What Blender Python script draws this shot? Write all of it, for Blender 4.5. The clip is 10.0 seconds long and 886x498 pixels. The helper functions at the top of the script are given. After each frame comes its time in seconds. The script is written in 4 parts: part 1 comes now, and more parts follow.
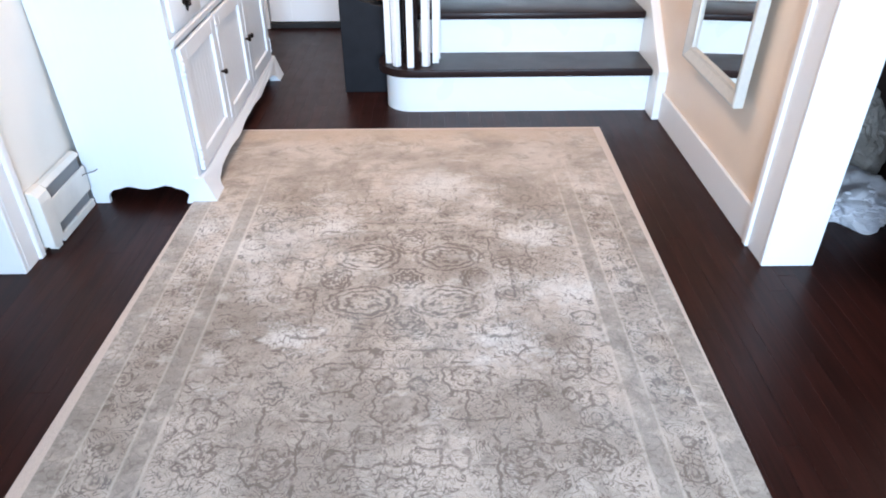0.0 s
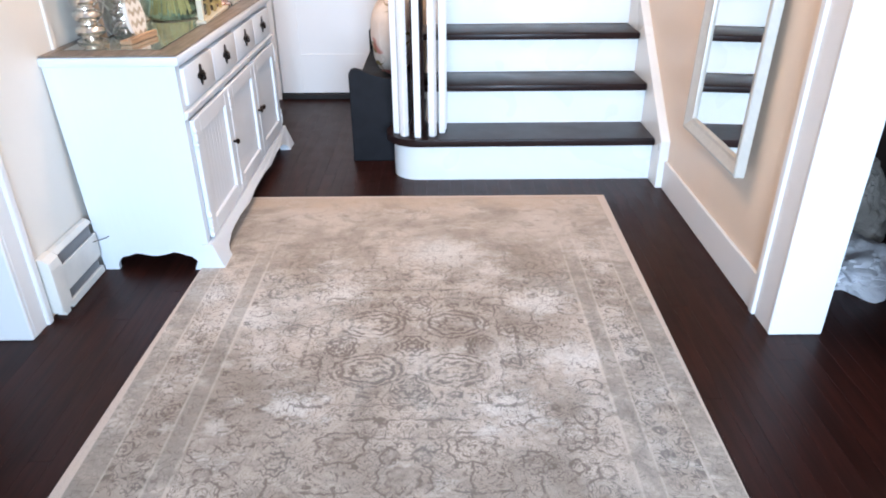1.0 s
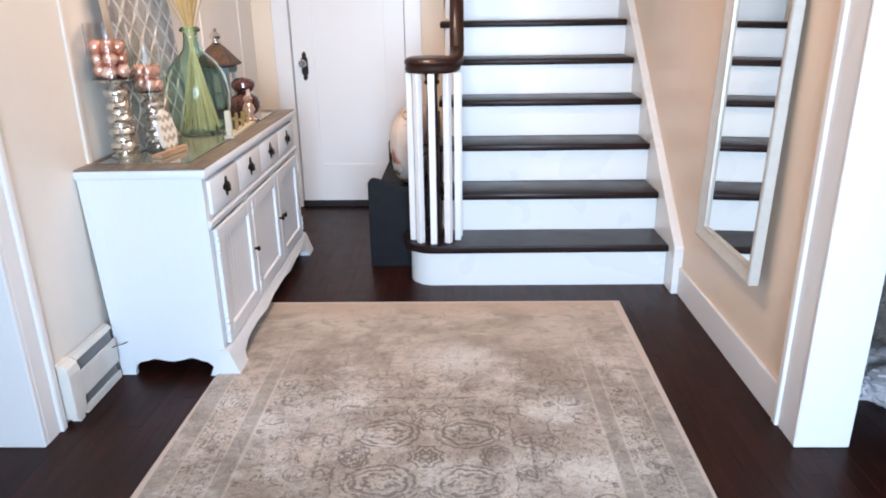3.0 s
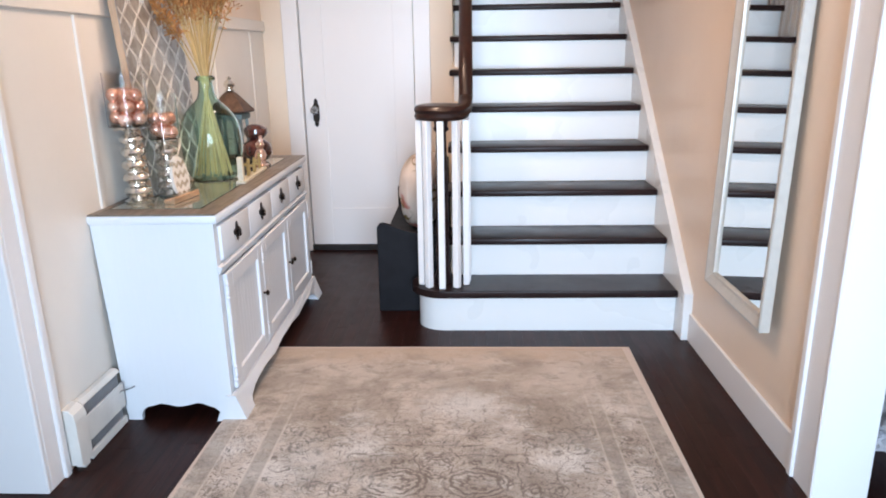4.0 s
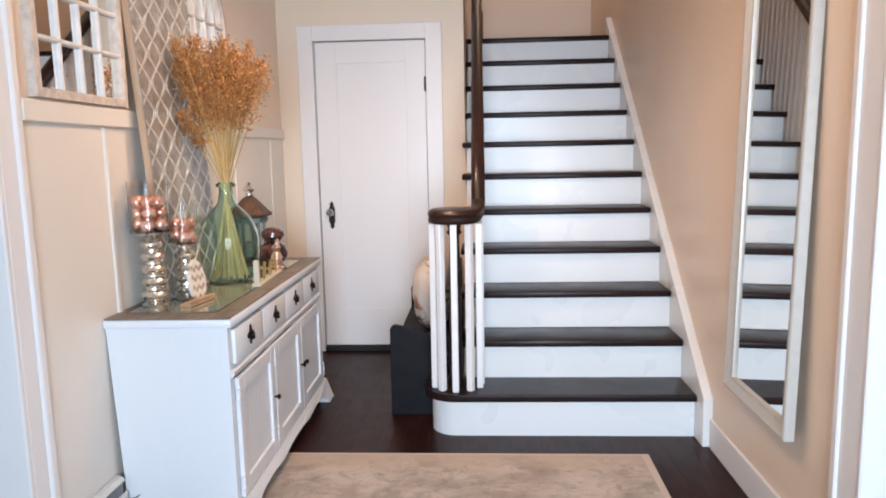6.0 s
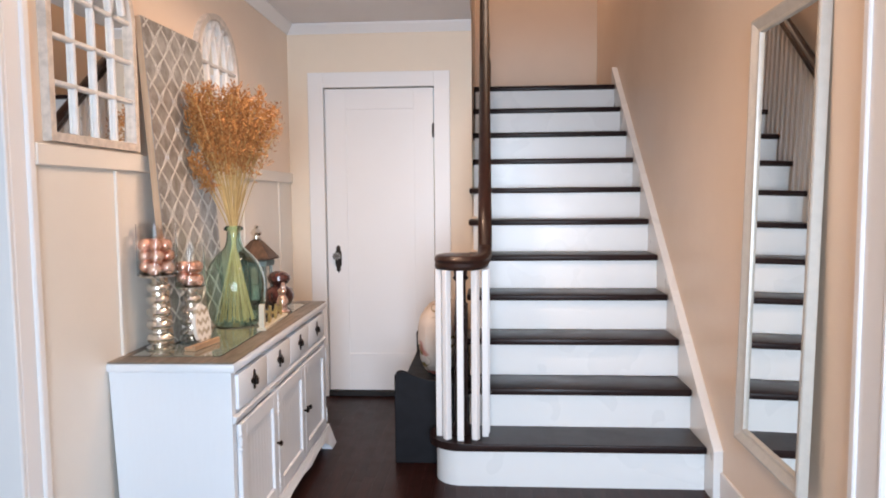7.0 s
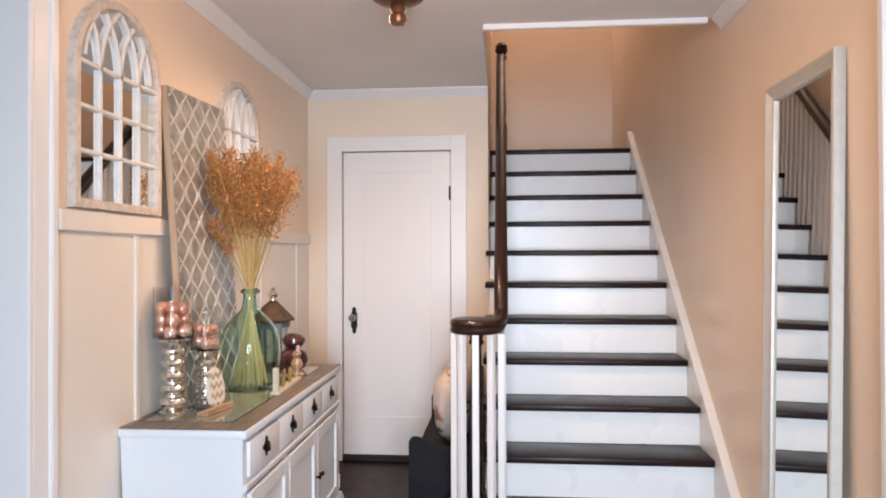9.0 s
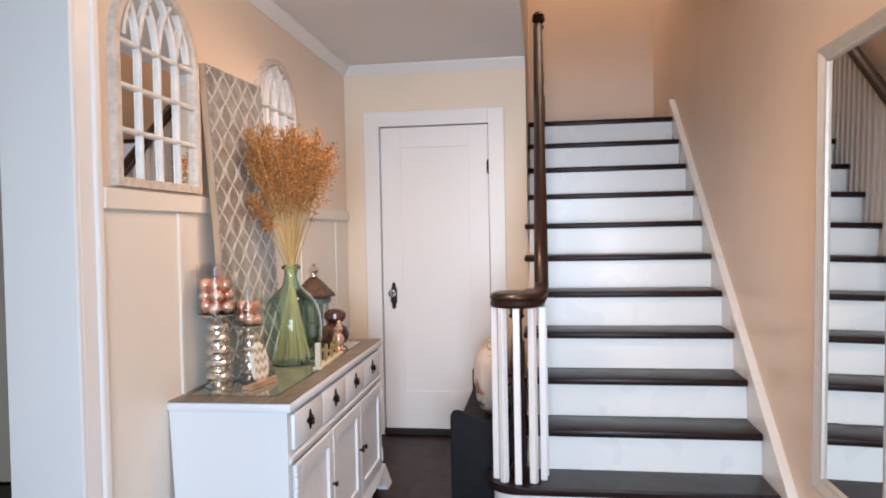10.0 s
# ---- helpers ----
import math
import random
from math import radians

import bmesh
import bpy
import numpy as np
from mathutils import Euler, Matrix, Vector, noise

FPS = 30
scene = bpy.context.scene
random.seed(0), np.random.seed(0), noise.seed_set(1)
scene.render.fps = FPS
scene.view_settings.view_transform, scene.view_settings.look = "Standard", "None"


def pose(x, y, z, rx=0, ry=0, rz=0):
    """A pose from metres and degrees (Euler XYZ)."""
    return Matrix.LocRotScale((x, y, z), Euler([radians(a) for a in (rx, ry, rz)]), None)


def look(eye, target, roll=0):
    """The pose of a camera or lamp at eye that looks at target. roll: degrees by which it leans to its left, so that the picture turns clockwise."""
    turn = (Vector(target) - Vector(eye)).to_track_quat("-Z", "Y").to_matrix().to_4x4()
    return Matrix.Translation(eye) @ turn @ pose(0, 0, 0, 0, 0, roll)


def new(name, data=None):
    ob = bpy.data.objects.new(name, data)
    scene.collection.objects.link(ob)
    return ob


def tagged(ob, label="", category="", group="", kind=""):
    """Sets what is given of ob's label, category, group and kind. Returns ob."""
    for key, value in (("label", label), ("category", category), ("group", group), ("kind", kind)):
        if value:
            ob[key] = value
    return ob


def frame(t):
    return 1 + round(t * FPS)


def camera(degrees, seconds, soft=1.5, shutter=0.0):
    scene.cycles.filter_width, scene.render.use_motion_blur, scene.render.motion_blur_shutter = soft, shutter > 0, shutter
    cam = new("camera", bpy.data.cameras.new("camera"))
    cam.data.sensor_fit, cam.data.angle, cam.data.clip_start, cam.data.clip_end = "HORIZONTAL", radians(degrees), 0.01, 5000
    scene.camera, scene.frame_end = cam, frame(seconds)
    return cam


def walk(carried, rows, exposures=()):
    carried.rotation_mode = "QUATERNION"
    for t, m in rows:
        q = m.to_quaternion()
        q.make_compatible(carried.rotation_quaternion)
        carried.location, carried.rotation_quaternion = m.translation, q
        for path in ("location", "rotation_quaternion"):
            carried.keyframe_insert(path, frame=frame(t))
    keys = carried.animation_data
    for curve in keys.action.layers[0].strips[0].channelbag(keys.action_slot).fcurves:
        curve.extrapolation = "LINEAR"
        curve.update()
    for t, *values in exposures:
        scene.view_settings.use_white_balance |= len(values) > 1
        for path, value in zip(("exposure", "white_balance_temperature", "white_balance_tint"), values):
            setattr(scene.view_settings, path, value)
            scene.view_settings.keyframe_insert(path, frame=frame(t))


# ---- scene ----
cam = camera(65.6, 10.0, soft=1.9)
PATH = [
    (0, (-0.998, -3.086, 1.264), (-0.978, -1.416, 0.165), -0.2),
    (0.5, (-0.994, -3.091, 1.271), (-0.982, -1.369, 0.254), -0.0),
    (1, (-0.993, -3.091, 1.279), (-0.992, -1.325, 0.34), -0.4),
    (1.5, (-0.991, -3.092, 1.288), (-1.002, -1.288, 0.424), -0.6),
    (2, (-0.989, -3.094, 1.293), (-1.012, -1.259, 0.499), -0.8),
    (2.5, (-0.981, -3.102, 1.299), (-1.019, -1.24, 0.57), -0.9),
    (4, (-0.979, -3.108, 1.315), (-1.054, -1.186, 0.766), -0.9),
    (4.5, (-0.986, -3.113, 1.324), (-1.076, -1.174, 0.84), -0.9),
    (5, (-0.983, -3.113, 1.33), (-1.086, -1.158, 0.923), -1.0),
    (5.5, (-0.978, -3.114, 1.336), (-1.088, -1.145, 0.999), -1.2),
    (7, (-0.985, -3.106, 1.353), (-1.11, -1.115, 1.204), -0.5),
    (7.5, (-0.985, -3.11, 1.361), (-1.113, -1.116, 1.277), 0.4),
    (8, (-0.984, -3.106, 1.371), (-1.115, -1.111, 1.345), 0.3),
    (8.5, (-0.982, -3.099, 1.378), (-1.125, -1.104, 1.396), 0.1),
    (9, (-0.981, -3.1, 1.379), (-1.154, -1.108, 1.399), -0.2),
    (9.5, (-0.983, -3.091, 1.373), (-1.211, -1.104, 1.371), -0.9),
    (10, (-0.987, -3.079, 1.368), (-1.271, -1.099, 1.32), -1.1),
]
EXPO = [(0.0, 0.59, 6150, 14), (2.5, 0.31, 6400, 16), (4.5, 0.16, 6650, 17), (5.5, 0.08, 6850, 18), (7.5, 0.03, 7200, 21), (9.0, 0.02, 7350, 22), (10.0, -0.03, 7100, 20)]
walk(cam, [(t, look(eye, target, roll)) for t, eye, target, roll in PATH], EXPO)

# ---- light ----
world = bpy.data.worlds.new("sky")
scene.world = world
world.use_nodes = True
wn = world.node_tree.nodes
sky = wn.new("ShaderNodeTexSky")
sky.sky_type = 'NISHITA'
sky.sun_disc = False
sky.sun_elevation, sky.sun_rotation = radians(40), radians(200)
wn["Background"].inputs[1].default_value = 0.12
world.node_tree.links.new(sky.outputs[0], wn["Background"].inputs[0])


def area(name, m, sx, sy, watts, colour):
    d = bpy.data.lights.new(name, 'AREA')
    d.shape, d.size, d.size_y, d.energy, d.color = 'RECTANGLE', sx, sy, watts, colour
    ob = new(name, d)
    ob.matrix_world = m
    return ob


# daylight of the windows behind the camera
win = area("window_light_front", look((-0.62, -5.42, 1.30), (-0.56, 0.0, 0.70)), 1.7, 1.7, 82, (0.57, 0.79, 1.0))
win.data.spread = radians(96)   # beam narrowed to favour the rug and lower steps over the jambs
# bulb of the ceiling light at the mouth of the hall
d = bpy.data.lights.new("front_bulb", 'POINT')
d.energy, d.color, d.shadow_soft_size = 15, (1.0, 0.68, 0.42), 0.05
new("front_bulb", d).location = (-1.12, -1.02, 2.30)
# bulb in the hall's ceiling light, under its opaque dish
d = bpy.data.lights.new("hall_bulb", 'SPOT')
d.energy, d.color, d.shadow_soft_size, d.spot_size, d.spot_blend = 70, (1.0, 0.75, 0.54), 0.11, radians(178), 1.0
new("hall_bulb", d).matrix_world = pose(-1.44, -0.215, 2.385)
# warm fill added under the upstairs ceiling to brighten the stairwell
area("fill_light_upstairs", look((-0.5, 2.9, 4.55), (-0.5, 2.6, 2.0)), 0.9, 0.9, 12, (1.0, 0.82, 0.66))

# ---- materials ----


class Nodes:
    """A small builder for node materials."""

    def __init__(self, name):
        self.m = bpy.data.materials.new(name)
        self.m.use_nodes = True
        self.t = self.m.node_tree
        self.b = self.t.nodes["Principled BSDF"]
        self.coord = self.t.nodes.new("ShaderNodeTexCoord")

    def n(self, kind, **props):
        node = self.t.nodes.new(kind)
        for k, v in props.items():
            setattr(node, k, v)
        return node

    def put(self, socket, value):
        if hasattr(value, "is_linked") or hasattr(value, "links"):
            self.t.links.new(value, socket)
        else:
            socket.default_value = value

    def math(self, op, a, b=0.0, c=0.0):
        node = self.n("ShaderNodeMath", operation=op)
        for s, v in zip(node.inputs, (a, b, c)):
            self.put(s, v)
        return node.outputs[0]

    def mix(self, fac, a, b, blend='MIX'):
        node = self.n("ShaderNodeMix", data_type='RGBA', blend_type=blend)
        self.put(node.inputs[0], fac)
        for s, v in ((node.inputs[6], a), (node.inputs[7], b)):
            self.put(s, (*v, 1) if isinstance(v, tuple) and len(v) == 3 else v)
        return node.outputs[2]

    def noise(self, scale, detail=4.0, rough=0.55, vec=None, stretch=None, dist=0.0):
        node = self.n("ShaderNodeTexNoise")
        node.inputs["Scale"].default_value = scale
        node.inputs["Detail"].default_value = detail
        node.inputs["Roughness"].default_value = rough
        node.inputs["Distortion"].default_value = dist
        v = vec or self.coord.outputs["Object"]
        if stretch:
            mp = self.n("ShaderNodeMapping")
            mp.inputs["Scale"].default_value = stretch
            self.t.links.new(v, mp.inputs[0])
            v = mp.outputs[0]
        self.t.links.new(v, node.inputs["Vector"])
        return node.outputs[0]

    def ramp(self, fac, lo, hi):
        node = self.n("ShaderNodeMapRange")
        node.interpolation_type = 'SMOOTHSTEP'
        self.put(node.inputs[0], fac)
        node.inputs[1].default_value, node.inputs[2].default_value = lo, hi
        return node.outputs[0]

    def bump(self, height, strength, distance):
        node = self.n("ShaderNodeBump")
        node.inputs["Strength"].default_value, node.inputs["Distance"].default_value = strength, distance
        self.put(node.inputs["Height"], height)
        self.t.links.new(node.outputs[0], self.b.inputs["Normal"])

    def set(self, **kw):
        for k, v in kw.items():
            self.put(self.b.inputs[k.replace("_", " ")], (*v, 1) if isinstance(v, tuple) and len(v) == 3 else v)
        return self.m


def paint(name, colour, rough=0.5, stain=0.06, relief=0.15, tone=None):
    """Wall or wood paint: slight blotches, roller texture."""
    k = Nodes(name)
    dark = tuple(c * (1 - stain) for c in (tone or colour))
    big = k.ramp(k.noise(1.7, 3), 0.2, 0.85)
    fine = k.noise(160, 2)
    base = k.mix(big, colour, dark)
    base = k.mix(k.math('MULTIPLY', k.ramp(k.noise(9, 5, 0.7), 0.4, 0.9), 0.35), base, tuple(c * (1 - 2 * stain) for c in colour))
    k.bump(fine, relief, 0.002)
    return k.set(Base_Color=base, Roughness=k.math('MULTIPLY_ADD', big, 0.12, rough - 0.06))


def wood(name, a, b, rough=0.4, axis=1, scale=1.0, random_tone=0.0, relief=0.2, gloss=0.5):
    """Wood with grain along the given axis."""
    k = Nodes(name)
    st = [14.0, 14.0, 14.0]
    st[axis] = 0.8
    vec = k.coord.outputs["Object"]
    if random_tone:
        info = k.n("ShaderNodeObjectInfo")
        add = k.n("ShaderNodeVectorMath", operation='ADD')
        k.t.links.new(vec, add.inputs[0])
        k.t.links.new(k.math('MULTIPLY', info.outputs["Random"], 37.0), add.inputs[1])
        vec = add.outputs[0]
    grain = k.noise(4 * scale, 6, 0.65, vec, tuple(st), 0.6)
    blot = k.noise(2.2 * scale, 3, 0.5, vec)
    col = k.mix(k.ramp(grain, 0.3, 0.72), a, b)
    col = k.mix(k.math('MULTIPLY', k.ramp(blot, 0.4, 0.75), 0.45), col, tuple(x * 0.6 for x in a))
    if random_tone:
        tone = k.math('MULTIPLY_ADD', info.outputs["Random"], random_tone, 1 - random_tone / 2)
        col = k.mix(1.0, col, tone, 'MULTIPLY')
    k.bump(grain, relief, 0.002)
    return k.set(Base_Color=col, Roughness=k.math('MULTIPLY_ADD', k.noise(7, 4), 0.25, rough - 0.12), Specular_IOR_Level=gloss)


def plain(name, colour, rough=0.5, metal=0.0, var=0.12, scale=14.0, gloss=0.5):
    k = Nodes(name)
    f = k.noise(scale, 5, 0.6)
    col = k.mix(k.ramp(f, 0.35, 0.7), colour, tuple(c * (1 - var) for c in colour))
    return k.set(Base_Color=col, Roughness=k.math('MULTIPLY_ADD', f, 0.2, max(0.02, rough - 0.1)), Metallic=metal, Specular_IOR_Level=gloss)


M_FLOOR = wood("dark_stained_oak", (0.016, 0.005, 0.0035), (0.036, 0.010, 0.007), 0.36, 1, 1.0, 0.12, 0.05, 0.17)
M_TREAD = wood("espresso_tread", (0.012, 0.006, 0.006), (0.028, 0.014, 0.013), 0.34, 0, 1.2, 0.2, 0.15, 0.17)
M_RAIL = wood("mahogany_rail", (0.012, 0.004, 0.003), (0.032, 0.009, 0.006), 0.34, 1, 1.5, 0.0, 0.2, 0.4)
M_BENCH = plain("black_paint", (0.007, 0.007, 0.010), 0.6, 0, 0.3, 14.0, 0.22)
M_PEACH = paint("beige_wall_paint", (0.82, 0.665, 0.530), 0.42, 0.05)
M_PEACH2 = paint("cream_wall_paint", (0.80, 0.665, 0.525), 0.5, 0.05)
M_PANEL = paint("greige_panel_paint", (0.78, 0.730, 0.662), 0.42, 0.05)
M_CEIL = paint("ceiling_paint", (0.80, 0.78, 0.78), 0.7, 0.04)
M_WHITE = paint("white_trim_paint", (0.80, 0.78, 0.77), 0.34, 0.012, 0.06)
M_RISER = paint("riser_white_paint", (0.80, 0.795, 0.78), 0.30, 0.016, 0.12)
# side room's darkness put into the wall colour
M_DARKROOM = paint("unlit_room_brown", (0.05, 0.03, 0.025), 0.6, 0.2)
M_BLACK = plain("black_shadow_gap", (0.01, 0.008, 0.008), 0.7)
M_ROOM = paint("room_wall_paint", (0.62, 0.54, 0.45), 0.5, 0.05)

# ---- mesh helpers ----


def finish(bm, name, mat, smooth=False):
    me = bpy.data.meshes.new(name)
    bmesh.ops.recalc_face_normals(bm, faces=bm.faces)
    bm.to_mesh(me)
    bm.free()
    for m in (mat if isinstance(mat, (list, tuple)) else [mat]):
        me.materials.append(m)
    if smooth:
        me.shade_smooth()
        me.set_sharp_from_angle(angle=radians(38))
    return me


def part(name, bm, mat, parent=None, label="", smooth=False):
    ob = new(name, finish(bm, name, mat, smooth))
    if parent:
        ob.parent = parent
    if label:
        tagged(ob, label)
    return ob


def thing(name, label, category, at=(0, 0, 0), turn=0.0, group="", kind=""):
    ob = new(name)
    ob.empty_display_size = 0.05
    ob.matrix_basis = pose(*at, 0, 0, turn)
    return tagged(ob, label, category, group, kind)


def setting(name, bm, mat, label, category, smooth=False):
    return tagged(part(name, bm, mat, None, "", smooth), label, category, "", "structure")


def box(x0, y0, z0, x1, y1, z1, bevel=0.0, bm=None, seg=1):
    bm = bm or bmesh.new()
    r = bmesh.ops.create_cube(bm, size=1.0, matrix=Matrix.Translation(((x0 + x1) / 2, (y0 + y1) / 2, (z0 + z1) / 2)) @ Matrix.Diagonal((abs(x1 - x0), abs(y1 - y0), abs(z1 - z0), 1)))
    if bevel:
        edges = list({e for v in r["verts"] for e in v.link_edges})
        bmesh.ops.bevel(bm, geom=edges, offset=bevel, segments=seg, profile=0.5, affect='EDGES')
    return bm


def lathe(profile, steps=32, bm=None, at=(0, 0, 0), scale=(1, 1, 1)):
    """A turned body from (radius, height) pairs, closed where the radius is nought."""
    bm = bm or bmesh.new()
    rings = []
    for r, z in profile:
        if r < 1e-5:
            rings.append([bm.verts.new((at[0], at[1], at[2] + z * scale[2]))])
        else:
            rings.append([bm.verts.new((at[0] + r * scale[0] * math.cos(2 * math.pi * i / steps), at[1] + r * scale[1] * math.sin(2 * math.pi * i / steps), at[2] + z * scale[2])) for i in range(steps)])
    for a, b in zip(rings, rings[1:]):
        for i in range(steps):
            j = (i + 1) % steps
            if len(a) == 1 and len(b) == 1:
                continue
            if len(a) == 1:
                bm.faces.new((a[0], b[j], b[i]))
            elif len(b) == 1:
                bm.faces.new((a[i], a[j], b[0]))
            else:
                bm.faces.new((a[i], a[j], b[j], b[i]))
    return bm


def sweep(points, section, bm=None, up=(0, 0, 1), closed=False):
    """A section of (across, up) pairs carried along points."""
    bm = bm or bmesh.new()
    pts = [Vector(p) for p in points]
    rings = []
    for i, p in enumerate(pts):
        if closed:
            d = pts[(i + 1) % len(pts)] - pts[i - 1]
        else:
            d = pts[min(i + 1, len(pts) - 1)] - pts[max(i - 1, 0)]
        d.normalize()
        side = d.cross(Vector(up))
        if side.length < 1e-4:
            side = Vector((1, 0, 0))
        side.normalize()
        u = side.cross(d)
        rings.append([bm.verts.new(p + side * a + u * b) for a, b in section])
    n = len(section)
    pairs = list(zip(rings, rings[1:])) + ([(rings[-1], rings[0])] if closed else [])
    for a, b in pairs:
        for i in range(n):
            j = (i + 1) % n
            bm.faces.new((a[i], a[j], b[j], b[i]))
    if not closed:
        bm.faces.new(rings[0])
        bm.faces.new(list(reversed(rings[-1])))
    return bm


def slab(outline, z0, z1, bm=None, bevel=0.0):
    """A plate from an outline in plan, bevelled at its rims."""
    bm = bm or bmesh.new()
    lo = [bm.verts.new((x, y, z0)) for x, y in outline]
    hi = [bm.verts.new((x, y, z1)) for x, y in outline]
    n = len(outline)
    faces = [bm.faces.new(list(reversed(lo))), bm.faces.new(hi)]
    for i in range(n):
        bm.faces.new((lo[i], lo[(i + 1) % n], hi[(i + 1) % n], hi[i]))
    if bevel:
        edges = [e for f in faces for e in f.edges]
        bmesh.ops.bevel(bm, geom=edges, offset=bevel, segments=2, profile=0.5, affect='EDGES')
    return bm


def turned(bm, m):
    bmesh.ops.transform(bm, matrix=m, verts=bm.verts)
    return bm


def circle(r, n=10):
    return [(r * math.cos(2 * math.pi * i / n), r * math.sin(2 * math.pi * i / n)) for i in range(n)]


# plan numbers
XL, XR = -2.303, 0.055        # hall walls
YD = 1.49                     # wall with the door
YO = -1.27                    # end of the hall towards the front room
ZC = 2.505                    # ceiling
RISE, RUN = 0.2, 0.2335       # stairs
ZL = 11 * RISE                # landing
YB = 3.50                     # back wall of the stairwell
XW = -1.075                   # left side of the stairwell

# ---- structure ----
setting("floor_base", box(-4.5, -5.5, -0.12, 2.6, 3.7, -0.012), M_FLOOR, "dark stained wooden subfloor under the planks", "floor")
bm = box(-2.525, YO, 0, XL, YD + 0.12, ZC)
setting("wall_west", bm, M_PEACH, "beige painted hall wall above board and batten", "wall")
bm = box(XR, YO + 0.005, 0, 0.205, YB + 0.12, 4.9)
setting("wall_east", bm, M_PEACH, "beige painted wall along the staircase", "wall")
bm = box(XL, YD, 0, -2.09, YD + 0.12, ZC)
box(-1.31, YD, 0, XW, YD + 0.12, ZC, bm=bm)
box(-2.09, YD, 2.105, -1.31, YD + 0.12, ZC, bm=bm)
setting("wall_north", bm, M_PEACH2, "cream painted wall round the white door", "wall")
bm = box(XW - 0.1, YD + 0.12, 0, XW, YB + 0.12, 4.9)
box(XW - 0.1, 0.262, ZC + 0.2, XW, YD + 0.12, 4.9, bm=bm)
box(XW, 0.062, ZC + 0.2, XR, 0.262, 4.9, bm=bm)
setting("wall_stairwell", bm, M_PEACH, "beige painted stairwell wall", "wall")
setting("wall_landing", box(XW, YB, ZL - 0.3, XR, YB + 0.12, 4.9), M_PEACH, "beige painted wall behind the upper landing", "wall")
setting("ceiling_upstairs", box(XW - 0.1, 0.1, 4.9, 0.22, YB + 0.12, 5.0), M_CEIL, "white ceiling over the stairwell", "ceiling")
setting("landing_floor", box(XW, 10 * RUN + 0.051, ZL - 0.2, XR, YB, ZL), M_TREAD, "dark wooden floor of the upper landing", "floor")
bm = box(-4.5, -5.5, ZC, 2.6, 0.262, ZC + 0.2)
box(-4.5, 0.262, ZC, XW, YD + 0.12, ZC + 0.2, bm=bm)
setting("ceiling", bm, M_CEIL, "flat pale grey painted ceiling", "ceiling")
# the front room round the camera, with its windows
bm = box(-4.5, -5.62, 0, -1.6, -5.5, ZC)
box(1.0, -5.62, 0, 2.6, -5.5, ZC, bm=bm)
box(-1.6, -5.62, 0, 1.0, -5.5, 0.45, bm=bm)
box(-1.6, -5.62, 2.35, 1.0, -5.5, ZC, bm=bm)
setting("wall_south", bm, M_ROOM, "plain painted front room wall with a wide window", "wall")
bm = box(-4.62, -5.62, 0, -4.5, -4.5, ZC)
box(-4.62, -2.7, 0, -4.5, YD + 0.12, ZC, bm=bm)
box(-4.62, -4.5, 0, -4.5, -2.7, 0.55, bm=bm)
box(-4.62, -4.5, 2.3, -4.5, -2.7, ZC, bm=bm)
setting("wall_room_west", bm, M_ROOM, "plain painted side room wall with a window", "wall")
setting("wall_room_north", box(-4.5, 0.4, 0, -2.525, 0.5, ZC), M_ROOM, "plain painted wall of the side room", "wall")
setting("wall_room_east", box(2.6, -5.62, 0, 2.72, 0.72, ZC), M_ROOM, "plain painted side wall of the front room", "wall")
# added out of view to keep window light off the bag and towel
setting("light_block_partition", box(0.32, -5.5, 0, 0.44, -1.72, ZC), M_ROOM, "added unseen partition that shades the bag and towel", "wall")
# closes the side room; its gloom is painted in as dark brown
setting("wall_closet", box(0.205, -0.42, 0, 2.6, -0.3, ZC), M_DARKROOM, "dark brown wall of the side room, darkened for its lack of light", "wall")

# casings at the end of the hall
for tag, x0, x1, y1 in (("trim_casing_west", XL, -2.297, -1.175), ("trim_casing_east", 0.045, XR, -1.14)):
    bm = box(x0, YO - 0.001, 0, x1, y1, ZC - 0.002, 0.003)
    inner = -2.296 if x0 < -1 else 0.035
    box(min(x0, inner) if x0 > -1 else x0, y1 - 0.03, 0, x1 if x0 > -1 else -2.286, y1, ZC - 0.003, 0.004, bm)
    setting(tag, bm, M_WHITE, "white painted door casing", "trim")
setting("trim_jamb_east", box(0.043, -1.288, 0, 0.213, YO, ZC - 0.002, 0.004), M_WHITE, "white painted jamb at the end of the wall", "trim")
setting("trim_jamb_west", box(-2.533, -1.290, 0, -2.297, YO, ZC - 0.002, 0.004), M_WHITE, "white painted jamb at the end of the wall", "trim")

# baseboards
bm = box(0.041, -1.14, 0, XR, -0.085, 0.135, 0.004)
setting("baseboard_east", bm, M_WHITE, "white painted baseboard", "baseboard")
bm = box(XL, -0.9, 0, XL + 0.016, YD, 0.13, 0.003)
setting("baseboard_west", bm, M_WHITE, "white painted baseboard", "baseboard")
bm = box(-1.219, YD - 0.016, 0, XW, YD, 0.13, 0.003)
box(XL + 0.017, YD - 0.016, 0, -2.168, YD, 0.13, 0.003, bm)
setting("baseboard_north", bm, M_WHITE, "white painted baseboard", "baseboard")

# crown moulding
CROWN = [(0, 0), (0.0, -0.062), (0.008, -0.062), (0.014, -0.052), (0.030, -0.034), (0.044, -0.018), (0.050, -0.010), (0.050, 0)]


